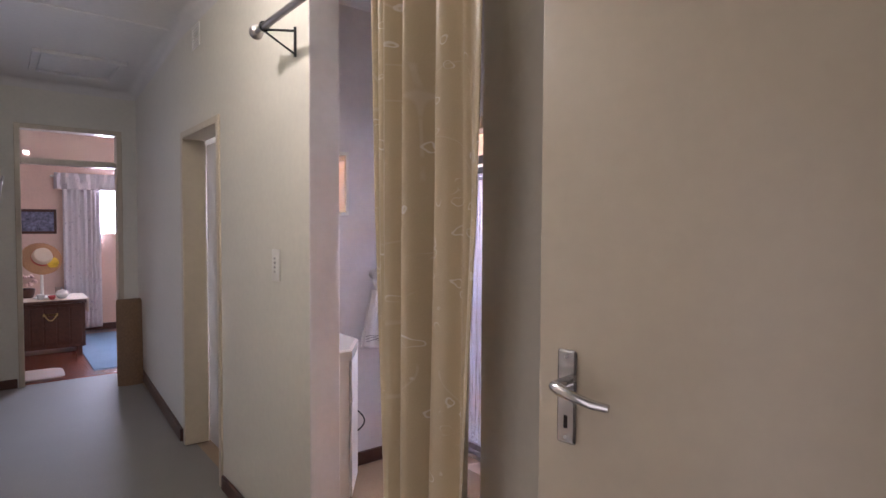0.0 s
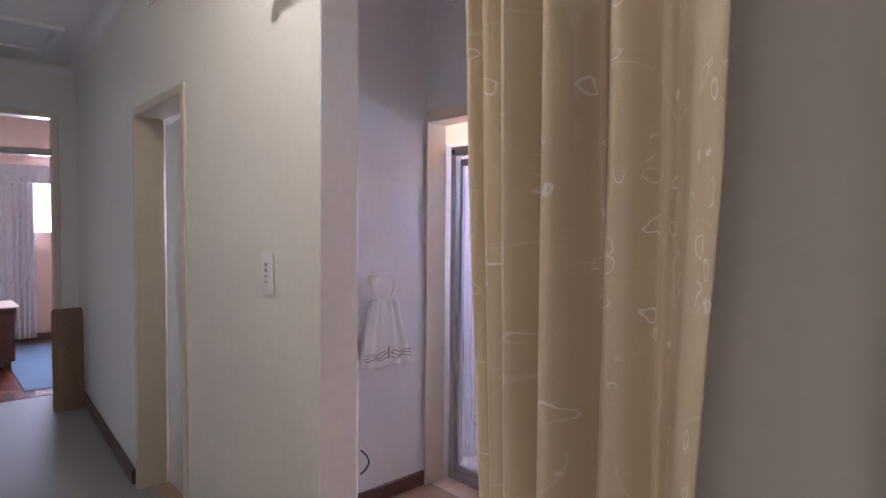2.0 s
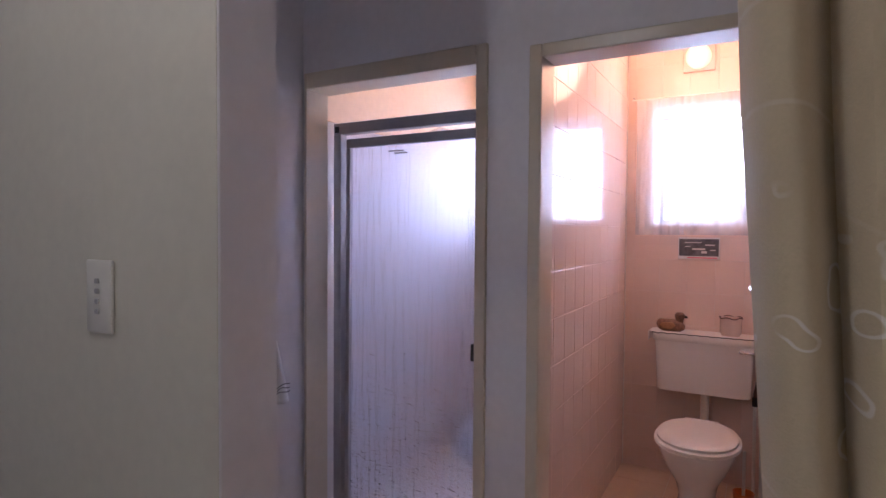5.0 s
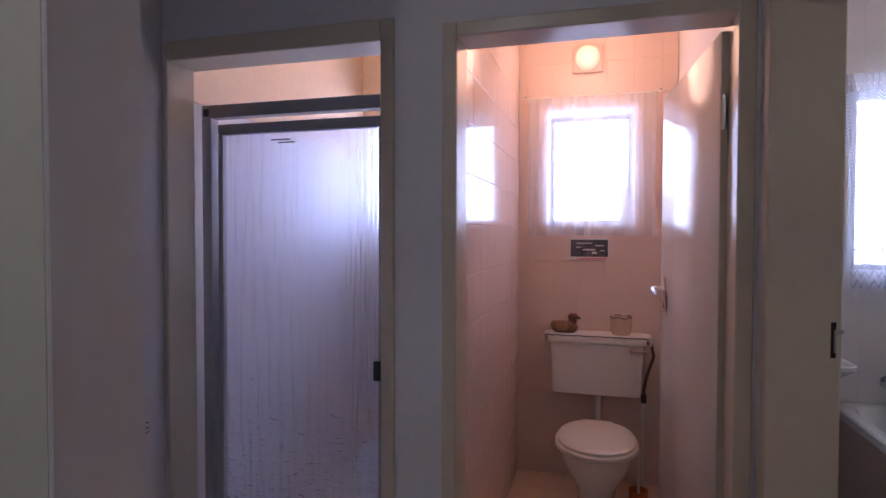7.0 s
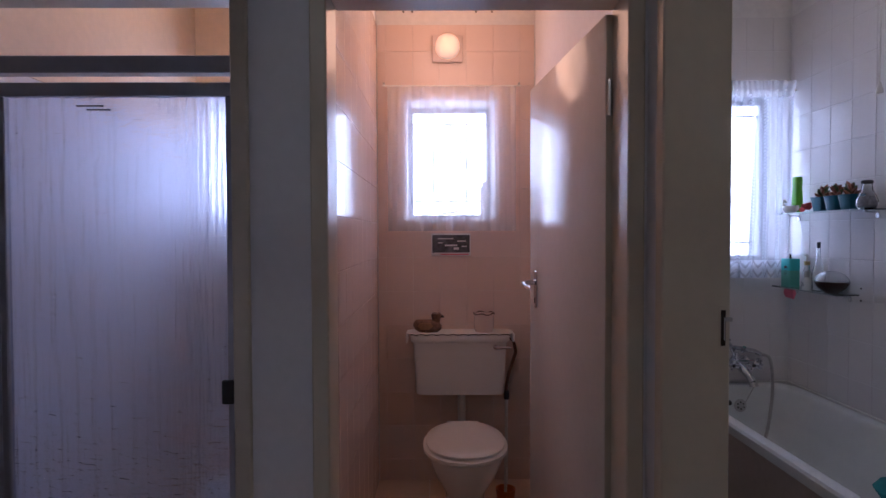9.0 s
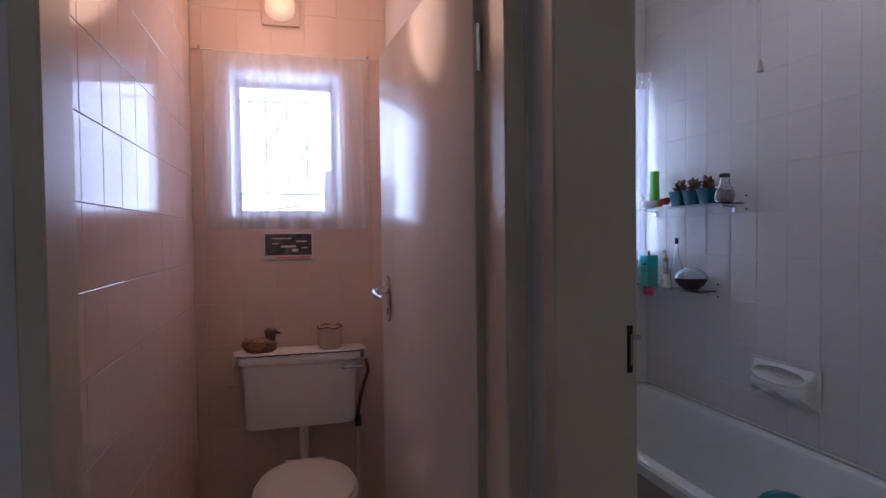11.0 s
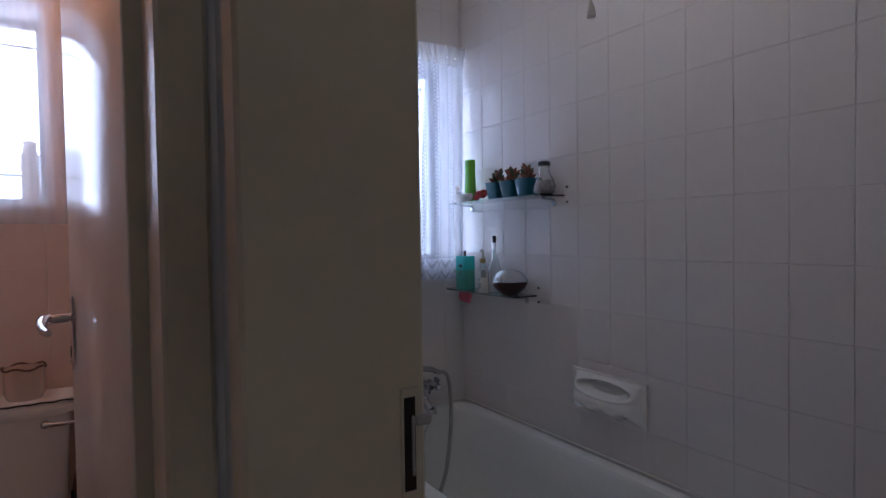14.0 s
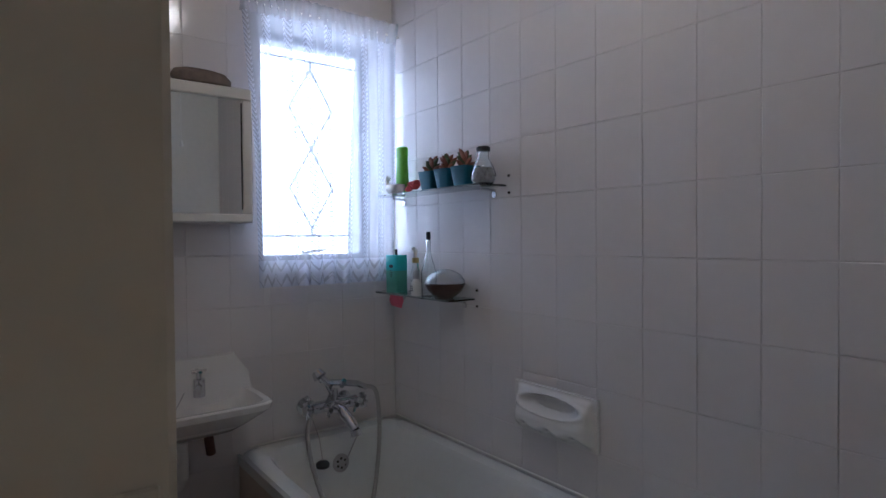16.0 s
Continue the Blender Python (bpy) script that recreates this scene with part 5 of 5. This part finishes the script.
tube("neck", [(0.045, 0, 0.025), (0.062, 0, 0.04), (0.064, 0, 0.06), (0.056, 0, 0.072), (0.044, 0, 0.066), (0.036, 0, 0.058)], [0.010, 0.008, 0.007, 0.008, 0.007, 0.003], "ceramic", swn, 10)
rf = thing("red_flower", "small red artificial flower", "flower", (3.735, 0.68, Z1))
rng = random.Random(3)
for i in range(9):
    lathe("petal", 0, 0, [(0.003, 0), (0.014, 0.005), (0.016, 0.012), (0.004, 0.014)], "red", rf, 8).matrix_basis = pose(rng.uniform(-0.022, 0.022), rng.uniform(-0.012, 0.012), 0.008 + rng.uniform(0, 0.026), rng.uniform(-70, 70), rng.uniform(-70, 70))


def potted_succulent(seed):
    rng = random.Random(seed)
    p = thing("potted_plant", "small rust-tipped succulent in a square teal pot", "plant", (0, 0, 0), group="potted plants on the shelf")
    loft("pot", [ring(0, 0, z, r, r, 24, 7) for z, r in ((0, 0.030), (0.004, 0.031), (0.066, 0.041), (0.072, 0.042), (0.072, 0.038), (0.055, 0.035))], "teal", p)
    for i in range(16):
        a, lean, ln, base = i * 2.4, 0.35 + 0.55 * ((i * 7) % 16) / 16, rng.uniform(0.030, 0.048), 0.055 + 0.045 * (1 - ((i * 7) % 16) / 16)
        bm = bmesh.new()
        c, s = math.cos(a), math.sin(a)
        pts = [(c * ln * lean * t * (1 + 0.3 * t), s * ln * lean * t * (1 + 0.3 * t), base + ln * (1 - 0.35 * lean) * t) for t in (0, 0.25, 0.5, 0.75, 1)]
        add_tube(bm, pts, [0.002, 0.007, 0.009, 0.007, 0.001], 6)
        put_mesh("leaf", bm, "rosy_leaf" if i % 3 else "leaf", p, True)
    return p


plant = potted_succulent(1)
plant.matrix_basis = pose(3.635, 0.668, Z1, 0, 0, 4)
copy_thing(plant, pose(3.535, 0.668, Z1, 0, 0, 95))
copy_thing(plant, pose(3.435, 0.668, Z1, 0, 0, 184))

dc = thing("stoppered_jar", "clear patterned glass jar with a black clamp lid", "jar", (3.338, 0.668, Z1))
lathe("glass", 0, 0, [(0.03, 0), (0.040, 0.012), (0.044, 0.035), (0.036, 0.06), (0.022, 0.085), (0.020, 0.112), (0.017, 0.112), (0.018, 0.085), (0.032, 0.058), (0.040, 0.034), (0.03, 0.006)], "clear", dc)
lathe("lid", 0, 0, [(0.022, 0.112), (0.024, 0.116), (0.024, 0.126), (0.018, 0.130)], "black", dc)
M["salts"] = material("pale_bath_salts", (0.42, 0.42, 0.45), 0.7, vary=0.5, blotch=60, grain=160)
lathe("salts", 0, 0, [(0.028, 0.007), (0.037, 0.016), (0.038, 0.034), (0.03, 0.056)], "salts", dc)
tube("clamp", [(0.023, 0, 0.12), (0.03, 0.0, 0.10), (0.024, 0.004, 0.08)], 0.002, "steel", dc, 6)

cn = thing("pillar_candle", "square aqua and green candle in printed film", "candle", (3.885, 0.672, Z2))
loft("upper", [ring(0, 0, z, 0.042, 0.03, 28, 8) for z in (0.09, 0.150, 0.154)], "aqua", cn)
loft("lower", [ring(0, 0, z, 0.0415, 0.0295, 28, 8) for z in (0, 0.0905)], "sea", cn)
tube("wick", [(0, 0, 0.152), (0.002, 0, 0.178)], 0.005, "hole", cn, 8)
lathe("emblem", 0, 0, [(0.016, 0), (0.016, 0.0012)], "thread", cn, 18).matrix_basis = pose(-0.005, 0.0297, 0.108, -90, 0, 0) @ Matrix.Diagonal((1, 0.45, 1, 1))
for i, w in enumerate((0.012, 0.02, 0.022, 0.016)):
    box("text_bar", (-0.005 - w / 2, 0.0296, 0.088 - 0.008 * i), (-0.005 + w / 2, 0.0306, 0.0905 - 0.008 * i), "thread", cn)
pk = thing("pink_pouch", "pink plastic pouch hanging under the shelf", "pouch", (3.905, 0.655, Z2 - 0.008))
bm = bmesh.new()
add_loft(bm, [[(-0.035, 0, 0), (0.04, 0, 0), (0.04, 0.008, 0), (-0.035, 0.008, 0)], [(-0.04, -0.004, -0.03), (0.045, -0.004, -0.03), (0.045, 0.014, -0.03), (-0.04, 0.014, -0.03)], [(-0.03, 0, -0.06), (0.04, 0, -0.055), (0.04, 0.006, -0.055), (-0.03, 0.006, -0.06)]])
put_mesh("pouch", bm, "pinkfoil", pk, True)
pb = thing("pump_bottle", "clear lotion bottle with a gold and white pump", "bottle", (3.755, 0.665, Z2))
lathe("bottle", 0, 0, [(0.018, 0), (0.020, 0.006), (0.020, 0.085), (0.012, 0.105), (0.012, 0.125)], "clear", pb)
lathe("lotion", 0, 0, [(0.0165, 0.004), (0.0165, 0.08), (0.01, 0.09)], "cloth", pb, 16)
lathe("collar", 0, 0, [(0.013, 0.125), (0.014, 0.127), (0.014, 0.145)], "brass", pb)
tube("pump", [(0, 0, 0.145), (0, 0, 0.175), (-0.006, 0.012, 0.182), (-0.014, 0.026, 0.180)], [0.005, 0.007, 0.007, 0.004], "plastic", pb)
bm = bmesh.new()
for a, b in (((-0.010, 0.035), (-0.010, 0.055)), ((-0.010, 0.055), (0.0, 0.035)), ((0.0, 0.035), (0.0, 0.055))):
    add_tube(bm, [(a[0], 0.0205, a[1]), (b[0], 0.0205, b[1])], 0.002, 5)
put_mesh("label_mark", bm, "thread", pb)
tb = thing("slim_bottle", "tall clear glass bottle with a dark stopper", "bottle", (3.69, 0.648, Z2))
lathe("glass", 0, 0, [(0.026, 0), (0.029, 0.008), (0.030, 0.09), (0.018, 0.135), (0.009, 0.17), (0.009, 0.215), (0.007, 0.215), (0.007, 0.17), (0.015, 0.135), (0.027, 0.09), (0.025, 0.006)], "clear", tb)
lathe("stopper", 0, 0, [(0.008, 0.216), (0.009, 0.222), (0.009, 0.245), (0.006, 0.248)], "black", tb, 12)
wb = thing("lotion_bottle", "small white bottle with a grey cap", "bottle", (3.695, 0.705, Z2))
lathe("bottle", 0, 0, [(0.020, 0), (0.022, 0.005), (0.022, 0.05), (0.012, 0.066)], "ceramic", wb)
lathe("cap", 0, 0, [(0.013, 0.066), (0.013, 0.098), (0.011, 0.10)], "steel", wb, 14)
for i in range(3):
    box("text_bar", (-0.010, 0.0215, 0.036 - 0.008 * i), (0.008, 0.0228, 0.039 - 0.008 * i), "thread", wb)
gd = thing("glass_bowl", "clear domed glass bowl half full of dark red liquid", "bowl", (3.545, 0.678, Z2))
gd.scale = (1.12, 1.08, 0.95)
lathe("liquid", 0, 0, [(0.025, 0.004), (0.03, 0.008), (0.052, 0.028), (0.064, 0.052), (0.0645, 0.060), (0.01, 0.060)], "wine", gd, 32)
lathe("dome", 0, 0, [(0.028, 0.0), (0.034, 0.006), (0.056, 0.027), (0.069, 0.054), (0.066, 0.072), (0.052, 0.094), (0.03, 0.108), (0.006, 0.114), (0.006, 0.111), (0.03, 0.105), (0.05, 0.092), (0.0635, 0.071), (0.0665, 0.055)], "clear", gd, 32, (True, False))

so = thing("soap_dish", "white ceramic soap dish set in the tiles", "soap dish", (3.082, 0.60, 0.79))
bm = bmesh.new()
NX, NZ = 72, 44


def soap_depth(x, z):
    """How far the glazed face stands out of the wall: a flat flange, a bellied body and an oval scoop in its sloping top."""
    foot = -0.064 + 0.007 * math.cos(3 * math.pi * x / 0.15)
    side = max(0.0, 1 - (abs(x) / 0.150) ** 8)
    rise = max(0.0, min(1.0, (z - foot) / 0.030))
    fall = max(0.0, min(1.0, (0.068 - z) / 0.085))
    d = 0.012 + 0.045 * side ** 0.5 * math.sin(rise * math.pi / 2) * fall ** 0.6
    q = math.sqrt((x / 0.122) ** 2 + ((z - 0.030) / 0.027) ** 2)
    if q < 1:
        d = max(0.004, d - 0.036 * min(1, (1 - q) * 3.2))
    return d + 0.005 * math.exp(-((q - 1.12) / 0.11) ** 2)


grid = [[bm.verts.new((-0.168 + 0.336 * i / NX, soap_depth(-0.168 + 0.336 * i / NX, -0.080 + 0.158 * j / NZ), -0.080 + 0.158 * j / NZ)) for i in range(NX + 1)] for j in range(NZ + 1)]
for j in range(NZ):
    for i in range(NX):
        bm.faces.new((grid[j][i], grid[j][i + 1], grid[j + 1][i + 1], grid[j + 1][i]))
rim = grid[0] + [row[-1] for row in grid[1:]] + grid[-1][-2::-1] + [row[0] for row in grid[-2:0:-1]]
wallside = [bm.verts.new((v.co.x, 0.0, v.co.z)) for v in rim]
for i in range(len(rim)):
    k = (i + 1) % len(rim)
    bm.faces.new((rim[i], rim[k], wallside[k], wallside[i]))
put_mesh("tray", bm, "ceramic", so, True)
lathe("chip", 0, 0, [(0.005, 0), (0.004, 0.002)], "hole", so, 7).matrix_basis = pose(-0.06, 0.0545, -0.022, -90)

pc = thing("pull_cord", "white pull cord with a small toggle", "pull cord", (2.587, 1.20, 1.86))
tube("cord", [(0, 0, 0.03), (0, 0, TOP - 1.861)], 0.0018, "plastic", pc, 6)
lathe("toggle", 0, 0, [(0.010, 0), (0.011, 0.004), (0.007, 0.022), (0.004, 0.034)], "plastic", pc, 14)
lathe("switch_box", 0, 0, [(0.012, TOP - 1.885), (0.035, TOP - 1.875), (0.038, TOP - 1.861)], "plastic", pc, 18)
bo = thing("bathroom_lamp", "round opal ceiling lamp in the bathroom", "ceiling lamp", (2.75, 1.25, TOP))
lathe("rose", 0, 0, [(0.05, -0.002), (0.05, -0.02), (0.02, -0.03)], "plastic", bo)
wt = thing("wash_cloth", "teal wash cloth hanging in a wire basket on the bath edge", "cloth", (2.52, 1.12, 0.565))
bm = bmesh.new()
add_loft(bm, [ring(0.02 * math.sin(k), 0, z, rx, ry, 18, 2.6) for k, (z, rx, ry) in enumerate(((0, 0.10, 0.07), (0.02, 0.11, 0.075), (0.045, 0.09, 0.06), (0.06, 0.04, 0.03)))])
put_mesh("cloth", bm, "teal_cloth", wt, True)
tube("wire", arc((-0.13, 0, 0.005), (0.13, 0.02, 0.005), (0, 0, 0.075)), 0.003, "steel", wt)

stk = thing("door_strike", "worn steel strike plate let into the door frame", "strike plate", (2.134, 1.919, 1.19))
box("plate", (-0.0025, -0.010, -0.052), (0, 0.010, 0.052), "frame", stk, 0.001)
box("mortise", (-0.004, -0.004, -0.043), (-0.0026, 0.007, 0.043), "hole", stk)
box("latch_lip", (-0.008, -0.020, 0.016), (-0.0024, -0.003, 0.026), "steel", stk, 0.002)
box("keep", (-0.0055, -0.003, -0.030), (-0.003, 0.0, 0.026), "steel", stk, 0.001)

# ---- tiles and parquet, last ----
tile_wall(bath_south, "y", 0.596, 1, (1.16, 4.022), (0.0, 2.64), 2.315)
tile_wall(outer, "x", 4.024, -1, (0.602, 1.905), (0.0, 2.64), 0.702, (WINDOWS["bath"],))
tile_wall(outer, "x", 4.0245, -1, (2.06, 2.948), (0.0, 2.60), 2.14, (WINDOWS["wc"],), mesh=WC_TILE)
tile_wall(wc_left, "y", 2.954, -1, (2.40, 4.018), (0.0, 2.60), 2.46, mesh=WC_TILE)
for i in range(6):
    for j in range(7):
        ob = new("tile", FLOOR_TILE)
        ob.matrix_world = pose(2.45 + i * 0.3, 2.06 + 0.15 + j * 0.3, -0.0055, 0, 0, 90 * ((i + j) % 4))
        ob.parent = wc_floor
BLOCK = tile_mesh("parquet_block", 0.116, 0.116, 0.008, "parquet", 0.0012)
for i in range(16):
    for j in range(12):
        ob = new("parquet_block", BLOCK)
        ob.matrix_world = pose(0.16 + i * 0.1172 - 0.4, 7.47 + j * 0.1172, -0.0045, 0, 0, 90 * ((i * 3 + j) % 4))
        ob.parent = bed_floor
